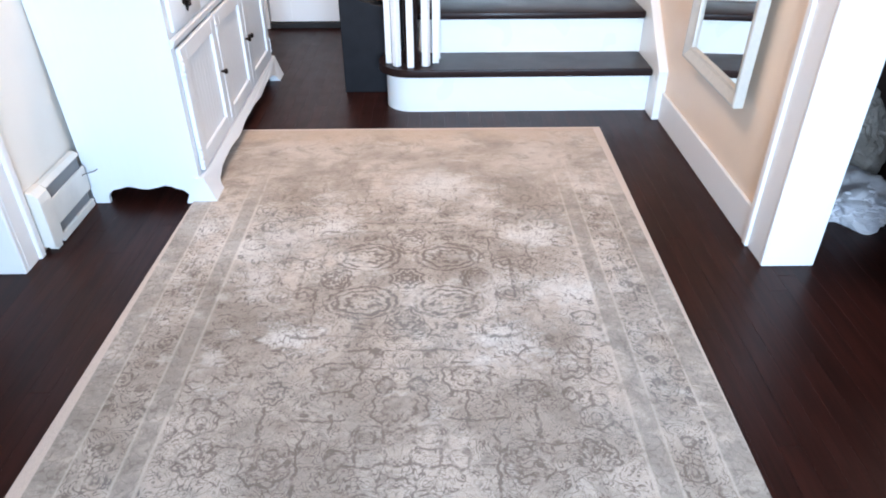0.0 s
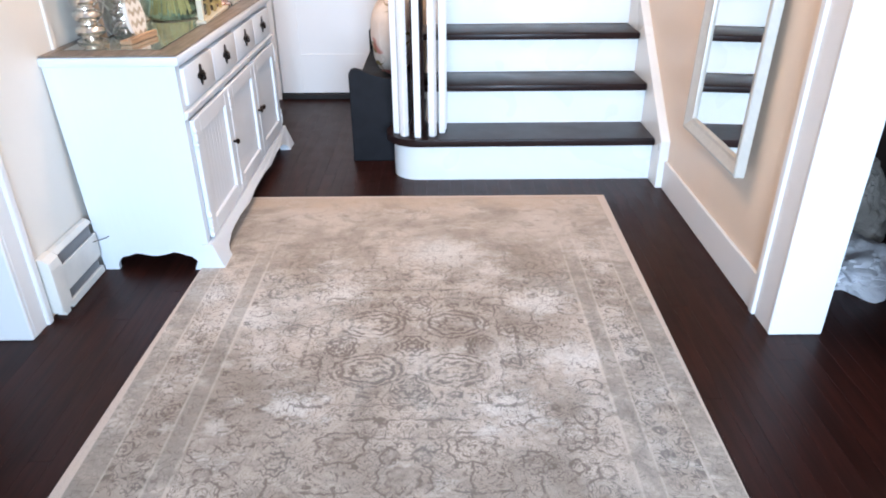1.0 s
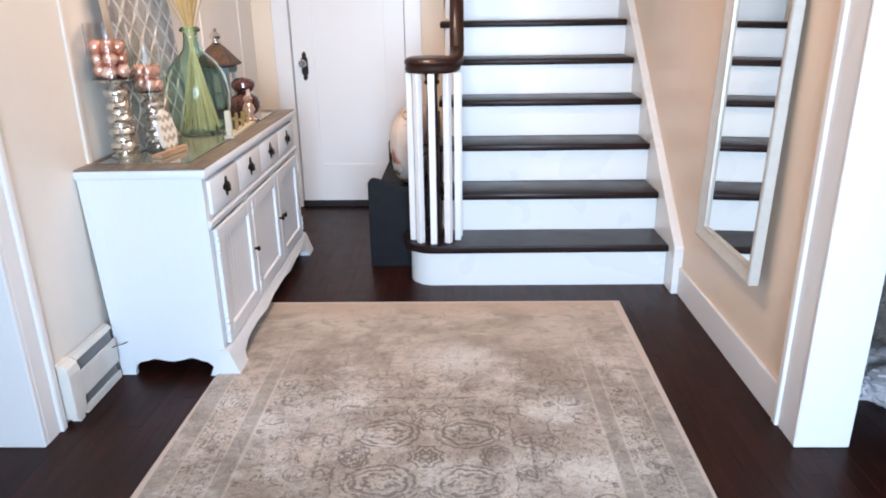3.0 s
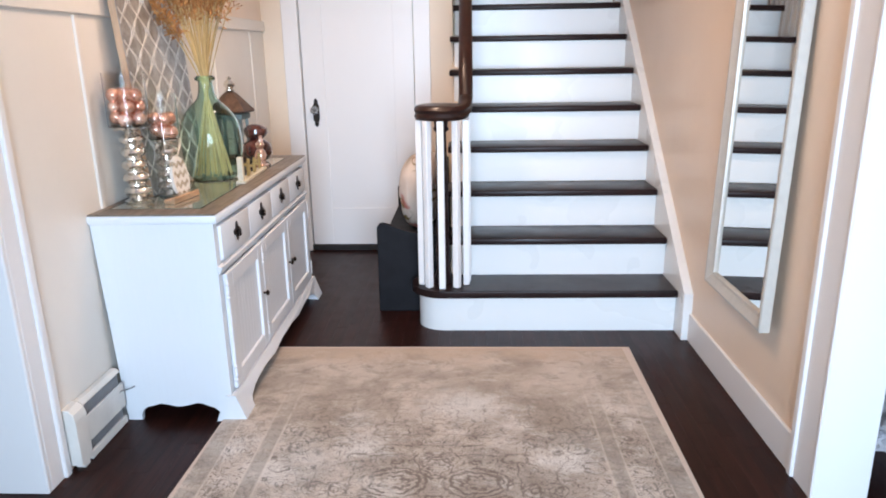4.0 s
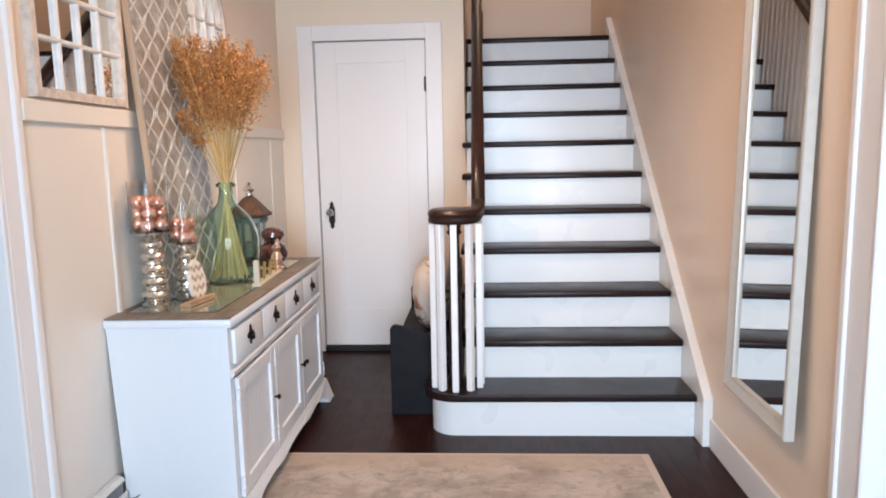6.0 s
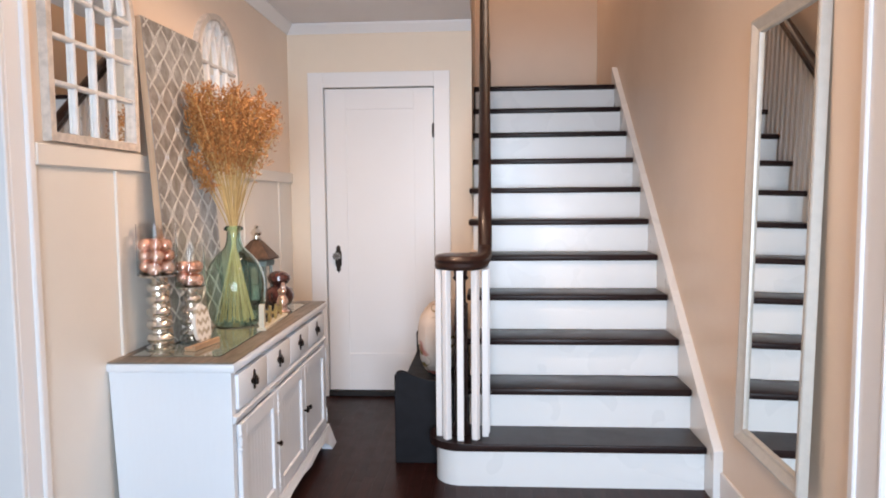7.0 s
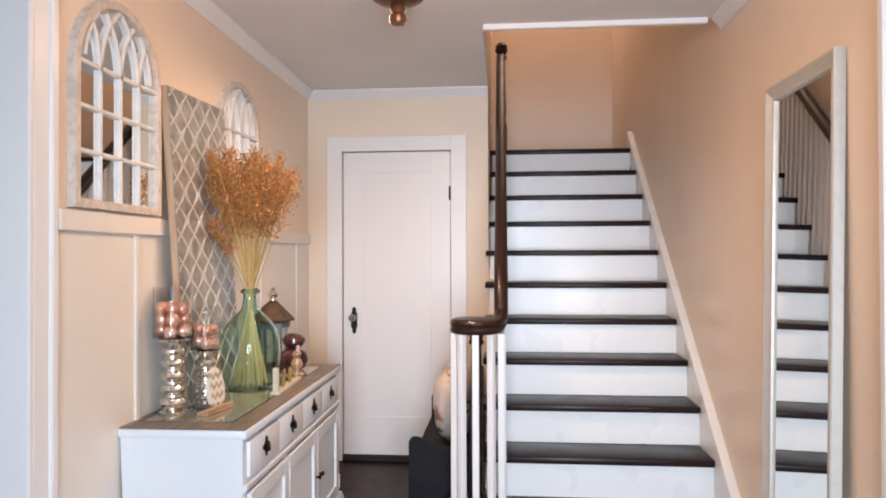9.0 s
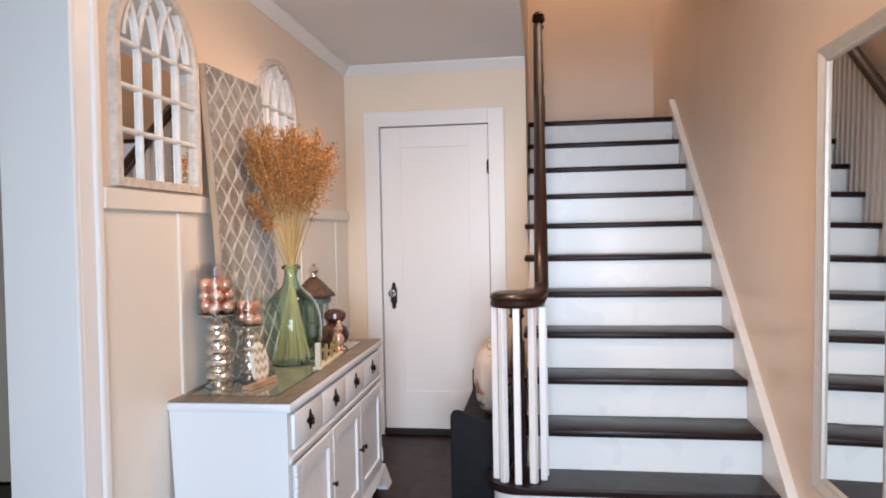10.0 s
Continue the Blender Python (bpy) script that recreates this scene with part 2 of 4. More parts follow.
def crown(name, a, b, inward, label="white painted crown moulding"):
    d = Vector(b) - Vector(a)
    bm = bmesh.new()
    rows = [[bm.verts.new(Vector(p) + Vector((*inward, 0)) * o + Vector((0, 0, h))) for o, h in CROWN] for p in (a, b)]
    n = len(CROWN)
    for i in range(n):
        bm.faces.new((rows[0][i], rows[0][(i + 1) % n], rows[1][(i + 1) % n], rows[1][i]))
    bm.faces.new(rows[0])
    bm.faces.new(list(reversed(rows[1])))
    return setting(name, bm, M_WHITE, label, "trim")


crown("trim_crown_west", (XL, YO, ZC - 0.001), (XL, YD - 0.002, ZC - 0.001), (1, 0))
crown("trim_crown_north", (XL + 0.002, YD, ZC - 0.002), (XW - 0.002, YD, ZC - 0.002), (0, -1))
crown("trim_crown_east", (XR, YO, ZC - 0.001), (XR, 0.232, ZC - 0.001), (-1, 0))
setting("trim_stairwell_edge", box(XW + 0.002, 0.240, ZC - 0.026, -0.006, 0.270, ZC + 0.03, 0.004), M_WHITE, "white trim along the stairwell opening", "trim")

# board and batten with its rail
setting("trim_chair_rail", box(XL, -1.174, 1.459, XL + 0.02, YD - 0.001, 1.5255, 0.004), M_PANEL, "greige painted chair rail", "trim")
for y in (-0.724, -0.080, 0.564, 1.208):
    setting("trim_batten", box(XL, y - 0.014, 0.13, XL + 0.012, y + 0.014, 1.4585, 0.003), M_PANEL, "greige painted narrow batten", "trim")
setting("trim_wall_panel", box(XL, -1.174, 0.13, XL + 0.004, YD - 0.001, 1.4588), M_PANEL, "greige painted wall panelling", "trim")

# ---- stairs ----
stairs = thing("staircase", "white staircase with dark treads and curved bottom step", "staircase")
XS0, XS1 = XW + 0.012, 0.012        # inner faces of the flight
# bottom step with its rounded end
cx, cy, rr = -1.105, 0.160, 0.123
arc = [(cx + rr * math.cos(a), cy + rr * math.sin(a)) for a in np.linspace(-math.pi / 2, -math.pi * 1.5, 19)]
part("riser", slab([(XS1, 0.037)] + arc + [(XS1, 0.29)], 0.0, RISE - 0.022), M_RISER, stairs, "white curved bottom riser", True)
rr2 = rr + 0.034
arc = [(cx + rr2 * math.cos(a), cy + rr2 * math.sin(a)) for a in np.linspace(-math.pi / 2, -math.pi * 1.5, 25)]
part("tread", slab([(XS1 - 0.0005, cy - rr2)] + arc + [(XS1 - 0.0005, cy + rr2)], RISE - 0.022, RISE + 0.014, bevel=0.008), M_TREAD, stairs, "dark rounded bottom tread", True)
for k in range(2, 12):
    y = (k - 1) * RUN
    part("riser", box(XS0, y + 0.03, (k - 1) * RISE + 0.0142, XS1 - 0.0007, y + 0.05, k * RISE - 0.0225), M_RISER, stairs)
    part("tread", box(XS0 - 0.03, y, k * RISE - 0.022, XS1 - 0.0005, y + (RUN + 0.028 if k < 11 else 0.09), k * RISE + 0.013, 0.009, seg=2), M_TREAD, stairs, "", True)
# side of the flight and skirt board along the wall
bm = bmesh.new()
prof = [(0.29, 0.0), (YD + 0.1, 0.0), (YD + 0.1, (YD + 0.1) / RUN * RISE), (0.29, 0.29 / RUN * RISE)]
rows = [[bm.verts.new((x, y, z)) for y, z in prof] for x in (XS0 - 0.01, XS0 + 0.02)]
for i in range(4):
    bm.faces.new((rows[0][i], rows[0][(i + 1) % 4], rows[1][(i + 1) % 4], rows[1][i]))
bm.faces.new(rows[0]), bm.faces.new(rows[1])
part("side_panel", bm, M_PEACH, stairs, "beige panel under the flight")
bm = bmesh.new()
prof = [(-0.085, 0.0), (-0.085, 0.228), (2.50, 2.372), (2.50, 2.20), (0.12, 0.0)]
rows = [[bm.verts.new((x, y, z)) for y, z in prof] for x in (XS1, XR)]
n = len(prof)
for i in range(n):
    bm.faces.new((rows[0][i], rows[0][(i + 1) % n], rows[1][(i + 1) % n], rows[1][i]))
bm.faces.new(rows[0]), bm.faces.new(list(reversed(rows[1])))
bmesh.ops.bevel(bm, geom=[e for e in bm.edges], offset=0.003, segments=1, affect='EDGES')
part("skirt_board", bm, M_RISER, stairs, "white sloping skirt board")

# ---- railing ----
rail = thing("stair_railing", "white square balusters under a polished mahogany handrail", "railing")
XH = -0.990


def rail_section(w=0.033, h=0.034):
    return [(-w * 0.7, -h), (-w * 0.95, -h * 0.55), (-w * 0.8, -h * 0.1), (-w, h * 0.35), (-w * 0.75, h * 0.8), (-w * 0.3, h), (w * 0.3, h), (w * 0.75, h * 0.8), (w, h * 0.35), (w * 0.8, -h * 0.1), (w * 0.95, -h * 0.55), (w * 0.7, -h)]


# spiral end, easing and straight rise as one bar
pts = []
vx, vy = -1.107, 0.150
for i in range(40):
    u = i / 39
    a = math.pi * (0.2 - 2.6 * (1 - u) + 0.0) + math.pi * 1.30
    r = 0.035 + 0.058 * min(1.0, u * 1.25)
    pts.append((vx + r * math.cos(a), vy + r * math.sin(a), 1.051))
last = Vector(pts[-1])
curve = []
p0, p1, p2, p3 = last, Vector((XH - 0.02, vy - 0.095, 1.051)), Vector((XH, vy - 0.03, 1.050)), Vector((XH, 0.20, 1.11))
for u in np.linspace(0.08, 1, 14):
    v = 1 - u
    curve.append(p0 * v ** 3 + p1 * 3 * v * v * u + p2 * 3 * v * u * u + p3 * u ** 3)
pts += [tuple(p) for p in curve]
pts += [(XH, 0.225, 1.165), (XH, 0.25, 1.215), (XH, 0.29, 1.262), (XH, 0.36, 1.325)]
pts += [(XH, y, 1.325 + (2.955 - 1.325) * (y - 0.36) / (2.36 - 0.36)) for y in np.linspace(0.5, 2.36, 10)]
part("handrail", sweep(pts, rail_section()), M_RAIL, rail, "polished dark mahogany handrail", True)
part("volute_cap", lathe([(0, -0.034), (0.075, -0.034), (0.092, -0.028), (0.088, -0.006), (0.096, 0.012), (0.09, 0.026), (0.07, 0.034), (0, 0.036)], 36, at=(vx, vy, 1.051)), M_RAIL, rail, "round mahogany volute cap", True)
part("newel", lathe([(0, 0), (0.045, 0), (0.045, 0.03), (0.036, 0.05), (0.030, 0.07), (0.034, 0.12), (0.030, 0.5), (0.024, 0.72), (0.024, 0.74), (0.038, 0.755), (0.030, 0.77), (0.034, 0.79), (0.045, 0.803), (0, 0.803)], 24, at=(vx, vy, RISE + 0.0145)), M_TREAD, rail, "dark turned newel under the volute", True)
# balusters round the spiral and on the treads
B = 0.0155
baluster_mesh = finish(box(-B, -B, 0, B, B, 0.803, 0.003), "baluster", M_WHITE)
for bx, by, ang in ((-1.207, 0.116, 70), (-1.171, 0.066, 45), (-1.107, 0.048, 0), (-1.036, 0.064, -30), (-0.991, 0.112, 0), (-0.984, 0.170, 0), (-1.18, 0.215, 50)):
    ob = new("baluster", baluster_mesh)
    ob.matrix_basis = pose(bx, by, RISE + 0.0145, 0, 0, ang)
    ob.parent = rail
for k in range(2, 12):
    for f in (0.035, 0.115, 0.195):
        y = (k - 1) * RUN + f
        if k == 11 and f > 0.1:
            continue
        top = 1.325 + (2.955 - 1.325) * (y - 0.36) / 2.0 - 0.03
        part("baluster", box(XH - B, y - B, k * RISE + 0.0135, XH + B, y + B, top, 0.003), M_WHITE, rail)
part("upper_newel", lathe([(0, 0), (0.042, 0), (0.042, 0.2), (0.034, 0.22), (0.030, 0.26), (0.036, 0.32), (0.030, 0.5), (0.028, 0.72), (0.040, 0.735), (0.040, 0.755), (0.030, 0.77), (0.048, 0.79), (0.052, 0.81), (0.044, 0.825), (0.048, 0.84), (0.03, 0.862), (0, 0.867)], 8, at=(XH + 0.006, 2.40, ZL + 0.0135)), M_RAIL, rail, "dark octagonal newel at the landing", True)

# ---- door ----
door = tagged(thing("door_1", "white painted single-panel door, closed", "door"), kind="structure")
X0, X1, Z0, Z1 = -2.057, -1.331, 0.040, 2.081
bm = box(X0, YD + 0.003, Z0, -1.917, YD + 0.043, Z1, 0.002)
box(-1.461, YD + 0.003, Z0, X1, YD + 0.043, Z1, 0.002, bm)
box(-1.9175, YD + 0.0032, 1.945, -1.4605, YD + 0.0428, Z1, 0.002, bm)
box(-1.9175, YD + 0.0032, Z0, -1.4605, YD + 0.0428, 0.295, 0.002, bm)
part("door_leaf", bm, M_WHITE, door)
part("door_panel", box(-1.919, YD + 0.0105, 0.290, -1.459, YD + 0.036, 1.95), M_WHITE, door)
bm = box(-2.167, YD - 0.022, 0, -2.064, YD + 0.0, 2.187, 0.003)
box(-1.3245, YD - 0.022, 0, -1.220, YD, 2.187, 0.003, bm)
box(-2.0645, YD - 0.0218, 2.087, -1.3240, YD, 2.1868, 0.003, bm)
box(-2.09, YD, 0, -2.0645, YD + 0.12, 2.088, 0.0, bm)
box(-1.3240, YD, 0, -1.311, YD + 0.12, 2.088, 0.0, bm)
box(-2.09, YD, 2.0885, -1.311, YD + 0.12, 2.104, 0.0, bm)
part("door_frame", bm, M_WHITE, door, "white painted casing")
# black strip fills the gap under the leaf in place of its shade
part("door_gap_strip", box(-2.0720, YD - 0.015, 0, -1.3300, YD + 0.12, 0.036, 0.003), M_BLACK, door, "black strip standing for the shaded gap under the door")
M_IRON = plain("blackened_iron", (0.03, 0.022, 0.018), 0.45, 0.8, 0.4, 40)
plate = [(0, -0.095), (0.016, -0.075), (0.010, -0.062), (0.022, -0.045), (0.022, 0.045), (0.010, 0.062), (0.016, 0.075), (0, 0.095), (-0.016, 0.075), (-0.010, 0.062), (-0.022, 0.045), (-0.022, -0.045), (-0.010, -0.062), (-0.016, -0.075)]
bm = turned(slab(plate, 0, 0.005, bevel=0.0015), pose(-1.985, YD + 0.0028, 0.945, 90, 0, 0))
knob_plate = part("knob_plate", bm, M_IRON, door, "black ornate escutcheon")
k = Nodes("clear_crystal")
M_CRYSTAL = k.set(Base_Color=(0.9, 0.93, 0.95), Roughness=0.05, Transmission_Weight=0.85, IOR=1.5)
bm = turned(lathe([(0.008, 0), (0.008, 0.018), (0.020, 0.024), (0.028, 0.036), (0.024, 0.052), (0.012, 0.058), (0, 0.058)], 10), pose(-1.990, YD - 0.003, 0.965, 90, 0, 0))
part("door_knob", bm, M_CRYSTAL, door, "faceted glass door knob")
for z in (1.80, 0.30):
    bm = turned(lathe([(0, -0.05), (0.004, -0.048), (0.0075, -0.044), (0.0075, 0.044), (0.004, 0.048), (0, 0.05)], 10), Matrix.Translation((-1.3285, YD - 0.004, z)))
    box(-1.340, YD - 0.0005, z - 0.042, -1.331, YD + 0.0022, z + 0.042, bm=bm)
    part("hinge", bm, M_IRON, door, "dark iron hinge")

# ---- tall wall mirror ----
k = Nodes("mirror_silver")
M_MIRROR = k.set(Base_Color=(0.90, 0.92, 0.91), Roughness=0.015, Metallic=1.0)
M_FRAME = plain("silver_grey_frame", (0.56, 0.53, 0.48), 0.42, 0.25, 0.07, 30)
mir = thing("wall_mirror", "tall rectangular mirror in a stepped silver-grey frame", "mirror")


def mirror_bar(a, b, cut):
    """One side of the frame, mitred, from corner a to corner b (y, z) towards the middle."""
    bm = bmesh.new()
    sec = [(0, 0.055), (0, 0.024), (0.004, 0.020), (0.011, 0.020), (0.038, 0.035), (0.042, 0.033), (0.049, 0.035), (0.052, 0.047), (0.052, 0.055)]
    rows = []
    for (y, z), (dy, dz) in zip((a, b), cut):
        rows.append([bm.verts.new((x - 0.002, y + dy * o * 1.04, z + dz * o * 1.04)) for o, x in sec])
    n = len(sec)
    for i in range(n):
        bm.faces.new((rows[0][i], rows[0][(i + 1) % n], rows[1][(i + 1) % n], rows[1][i]))
    bm.faces.new(rows[0]), bm.faces.new(list(reversed(rows[1])))
    return bm


MY0, MY1, MZ0, MZ1 = -0.938, -0.384, 0.396, 2.006
c = {"a": (MY0, MZ0), "b": (MY1, MZ0), "c": (MY1, MZ1), "d": (MY0, MZ1)}
inw = {"a": (1, 1), "b": (-1, 1), "c": (-1, -1), "d": (1, -1)}
for p, q in ("ab", "bc", "cd", "da"):
    part("frame_bar", mirror_bar(c[p], c[q], (inw[p], inw[q])), M_FRAME, mir)
mir.matrix_basis = Matrix.Translation((0.053, 0, MZ1)) @ pose(0, 0, 0, 0, 1.05, 0) @ Matrix.Translation((-0.053, 0, -MZ1))   # hangs with its foot off the wall
part("mirror_glass", box(0.043, MY0 + 0.050, MZ0 + 0.050, 0.050, MY1 - 0.050, MZ1 - 0.050), M_MIRROR, mir, "clear mirror glass")

# ---- rug ----
RX0, RX1, RY0, RY1 = -1.912, -0.268, -2.507, -0.177


def rug_material():
    k = Nodes("distressed_oriental_rug")
    sep = k.n("ShaderNodeSeparateXYZ")
    k.t.links.new(k.coord.outputs["Object"], sep.inputs[0])
    ax, ay = k.math('ABSOLUTE', sep.outputs[0]), k.math('ABSOLUTE', sep.outputs[1])
    hx, hy = (RX1 - RX0) / 2, (RY1 - RY0) / 2
    edge = k.math('MINIMUM', k.math('SUBTRACT', hx, ax), k.math('SUBTRACT', hy, ay))
    mirrored = k.n("ShaderNodeCombineXYZ")
    k.put(mirrored.inputs[0], ax)
    k.put(mirrored.inputs[1], ay)
    vec = k.coord.outputs["Object"]

    def inv(a):
        return k.math('SUBTRACT', 1.0, a)

    def line(d, at, w):
        return inv(k.ramp(k.math('ABSOLUTE', k.math('SUBTRACT', d, at)), w * 0.35, w))

    def top(*a):
        out = a[0]
        for b in a[1:]:
            out = k.math('MAXIMUM', out, b)
        return out

    def mul(*a):
        out = a[0]
        for b in a[1:]:
            out = k.math('MULTIPLY', out, b)
        return out

    def scrolls(scale, levels, w, dist):
        f = k.noise(scale, 1.5, 0.5, mirrored.outputs[0], None, dist)
        return top(*[line(f, v, w) for v in levels])

    def rosettes(scale, random_, at, w):
        vor = k.n("ShaderNodeTexVoronoi", feature='F1')
        vor.inputs["Scale"].default_value = scale
        vor.inputs["Randomness"].default_value = random_
        k.t.links.new(mirrored.outputs[0], vor.inputs["Vector"])
        wob = k.math('ADD', vor.outputs["Distance"], k.math('MULTIPLY', k.math('SUBTRACT', k.noise(scale * 3.2, 1, 0.5, mirrored.outputs[0]), 0.5), 0.22))
        return top(*[line(wob, a, w) for a in at])

    # hand-knotted unevenness of the drawing
    wx = k.math('ADD', ax, mul(k.math('SUBTRACT', k.noise(17, 3, 0.6, mirrored.outputs[0]), 0.5), 0.048))
    shifted = k.n("ShaderNodeVectorMath", operation='ADD')
    k.t.links.new(mirrored.outputs[0], shifted.inputs[0])
    shifted.inputs[1].default_value = (5.3, 2.1, 0.0)
    wy = k.math('ADD', ay, mul(k.math('SUBTRACT', k.noise(17, 3, 0.6, shifted.outputs[0]), 0.5), 0.048))

    def ring(x, y, r, w, sx=1.0, petals=0.0):
        u, v = k.math('MULTIPLY', k.math('SUBTRACT', wx, x), sx), k.math('SUBTRACT', wy, y)
        d = k.math('SQRT', k.math('ADD', k.math('POWER', u, 2.0), k.math('POWER', v, 2.0)))
        if petals:
            ang = k.math('ARCTAN2', v, u)
            d = k.math('ADD', d, k.math('MULTIPLY', k.math('COSINE', k.math('MULTIPLY', ang, 8.0)), petals))
        return line(d, r, w), d

    field = top(mul(scrolls(12, (0.43, 0.57), 0.012, 1.8), 0.9), mul(scrolls(21, (0.43, 0.56), 0.022, 1.6), 0.8), mul(rosettes(9, 0.9, (0.17, 0.36), 0.036), 0.8))
    # palmettes, flowers and branches of the field
    sprays = None
    for x, y, r, sx, lobes in ((0.166, 0.435, 0.056, 0.85, 0.005), (0.0, 0.545, 0.070, 1.0, 0.006), (0.33, 0.49, 0.036, 1.0, 0.004), (0.44, 0.40, 0.050, 1.0, 0.005), (0.30, 0.72, 0.050, 0.9, 0.005), (0.0, 0.80, 0.050, 1.1, 0.005), (0.46, 0.70, 0.044, 1.0, 0.005), (0.17, 0.90, 0.048, 1.0, 0.005)):
        spray = top(ring(x, y, r, 0.0055, sx, lobes)[0], mul(ring(x, y, r * 0.55, 0.006, sx, lobes * 0.7)[0], 0.7))
        sprays = spray if sprays is None else top(sprays, spray)
    for x, y0, y1 in ((0.166, 0.49, 0.62), (0.27, 0.06, 0.23), (0.33, 0.0, 0.10), (0.10, 0.62, 0.72), (0.335, 0.54, 0.66), (0.23, 0.62, 0.82)):
        sprays = top(sprays, mul(line(wx, x, 0.005), k.ramp(ay, y0 - 0.01, y0), k.ramp(ay, y1 + 0.01, y1)))
    for y, x0, x1 in ((0.72, -0.01, 0.13), (0.585, 0.12, 0.26), (0.335, 0.0, 0.16), (0.66, 0.30, 0.42)):
        sprays = top(sprays, mul(line(wy, y, 0.005), k.ramp(ax, x0 - 0.01, x0), k.ramp(ax, x1 + 0.01, x1)))
    field = top(mul(field, 0.85), mul(sprays, 0.85))
    # medallion of four rounded lobes
    r1, d1 = ring(0.0, 0.0, 0.046, 0.007, 1.0, 0.006)
    med = top(r1, ring(0.0, 0.0, 0.026, 0.009, 1.0, 0.004)[0], ring(0.0, 0.0, 0.012, 0.008)[0])
    for x, y, r, sx in ((0.128, 0.120, 0.058, 0.74), (0.0, 0.205, 0.045, 1.1), (0.215, 0.0, 0.036, 1.0)):
        med = top(med, ring(x, y, r, 0.007, sx, 0.004)[0], mul(ring(x, y, r * 1.32, 0.006, sx)[0], 0.8), mul(ring(x, y, r * 0.55, 0.010, sx, 0.006)[0], 0.7))
    box_ = k.math('MAXIMUM', k.math('MULTIPLY', wx, 0.86), wy)
    steps = top(mul(line(box_, 0.275, 0.004), k.ramp(ax, 0.30, 0.22)), mul(line(wx, 0.395, 0.004), k.ramp(ay, 0.24, 0.2)), mul(line(wy, 0.40, 0.005), k.ramp(ax, 0.20, 0.16)))
    near_mid = inv(k.ramp(d1, 0.19, 0.27))
    field = k.mix(near_mid, field, mul(scrolls(38, (0.5,), 0.035, 0.6), 0.5))
    field = top(field, mul(med, 1.0), mul(steps, 0.55))
    in_border = mul(k.ramp(edge, 0.086, 0.090), inv(k.ramp(edge, 0.196, 0.200)))
    border = top(mul(rosettes(14, 0.6, (0.16, 0.36), 0.06), 0.6), mul(scrolls(26, (0.46, 0.58), 0.028, 1.2), 0.85))
    guards = mul(top(inv(k.ramp(edge, 0.080, 0.084)), mul(k.ramp(edge, 0.204, 0.208), inv(k.ramp(edge, 0.250, 0.254)))), scrolls(40, (0.5,), 0.05, 0.4), 0.35)
    in_field = k.ramp(edge, 0.260, 0.266)
    art = top(mul(border, in_border), mul(field, in_field), guards)
    stripes = top(line(edge, 0.085, 0.004), line(edge, 0.201, 0.005), line(edge, 0.257, 0.005))
    guard = top(inv(k.ramp(edge, 0.078, 0.086)), mul(k.ramp(edge, 0.200, 0.206), inv(k.ramp(edge, 0.250, 0.258))))
    # worn ground
    blot = k.noise(2.7, 6, 0.66, vec, None, 0.5)
    fleck = k.noise(13.0, 6, 0.72, vec, (1, 1.5, 1), 0.3)
    tint = k.noise(2.1, 4, 0.6, vec)
    ground = k.mix(k.ramp(blot, 0.36, 0.62), (0.352, 0.298, 0.252), (0.570, 0.503, 0.442))
    ground = k.mix(mul(k.ramp(tint, 0.53, 0.66), 0.40), ground, (0.370, 0.355, 0.340))
    ground = k.mix(mul(k.ramp(fleck, 0.48, 0.34), 0.55), ground, (0.225, 0.190, 0.158))
    mottle = k.noise(9.0, 5, 0.7, vec, (1, 1.4, 1), 0.8)
    ground = k.mix(mul(k.ramp(mottle, 0.52, 0.64), 0.50), ground, (0.255, 0.225, 0.192))
    mid_zone = k.ramp(k.math('ABSOLUTE', k.math('SUBTRACT', sep.outputs[1], 0.15)), 0.75, 0.2)
    pale = mul(k.ramp(k.math('ADD', k.noise(5.2, 6, 0.7, vec, (1, 1.3, 1)), mul(mid_zone, 0.09)), 0.56, 0.74), 0.50)
    ground = k.mix(pale, ground, (0.800, 0.780, 0.750))
    # bare patches where the pile is rubbed down to the pale backing
    for x, y, r in ((0.43, 0.26, 0.16), (0.47, -0.06, 0.15), (0.27, -0.30, 0.15), (-0.54, 0.17, 0.15), (-0.27, 0.31, 0.15), (-0.31, -0.28, 0.11), (-0.69, 0.31, 0.14), (0.10, 0.62, 0.24)):
        d = k.math('SQRT', k.math('ADD', k.math('POWER', k.math('SUBTRACT', sep.outputs[0], x), 2.0), k.math('POWER', k.math('MULTIPLY', k.math('SUBTRACT', sep.outputs[1], y), 1.5), 2.0)))
        ground = k.mix(mul(k.ramp(k.math('ADD', d, mul(k.math('SUBTRACT', fleck, 0.5), 0.45)), r, r * 0.15), 0.66), ground, (0.770, 0.765, 0.740))
    ground = k.mix(mul(guard, 0.55, k.ramp(sep.outputs[1], 0.9, 0.3), k.ramp(fleck, 0.66, 0.45)), ground, (0.270, 0.246, 0.218))
    end = k.ramp(k.math('ADD', sep.outputs[1], mul(k.noise(6, 5, 0.65), 0.45)), hy - 0.0, hy + 0.20)
    ground = k.mix(mul(end, 0.75), ground, (0.500, 0.390, 0.300))
    # the drawing is rubbed off in patches, most towards the stairs
    wear = k.ramp(k.noise(6.5, 6, 0.75, vec, None, 0.4), 0.72, 0.46)
    wear = mul(wear, k.ramp(sep.outputs[1], 0.95, 0.15), k.math('MULTIPLY_ADD', k.ramp(k.noise(48, 4, 0.7), 0.30, 0.62), 0.85, 0.12))
    dark = k.mix(k.ramp(tint, 0.48, 0.62), (0.130, 0.100, 0.085), (0.130, 0.124, 0.118))
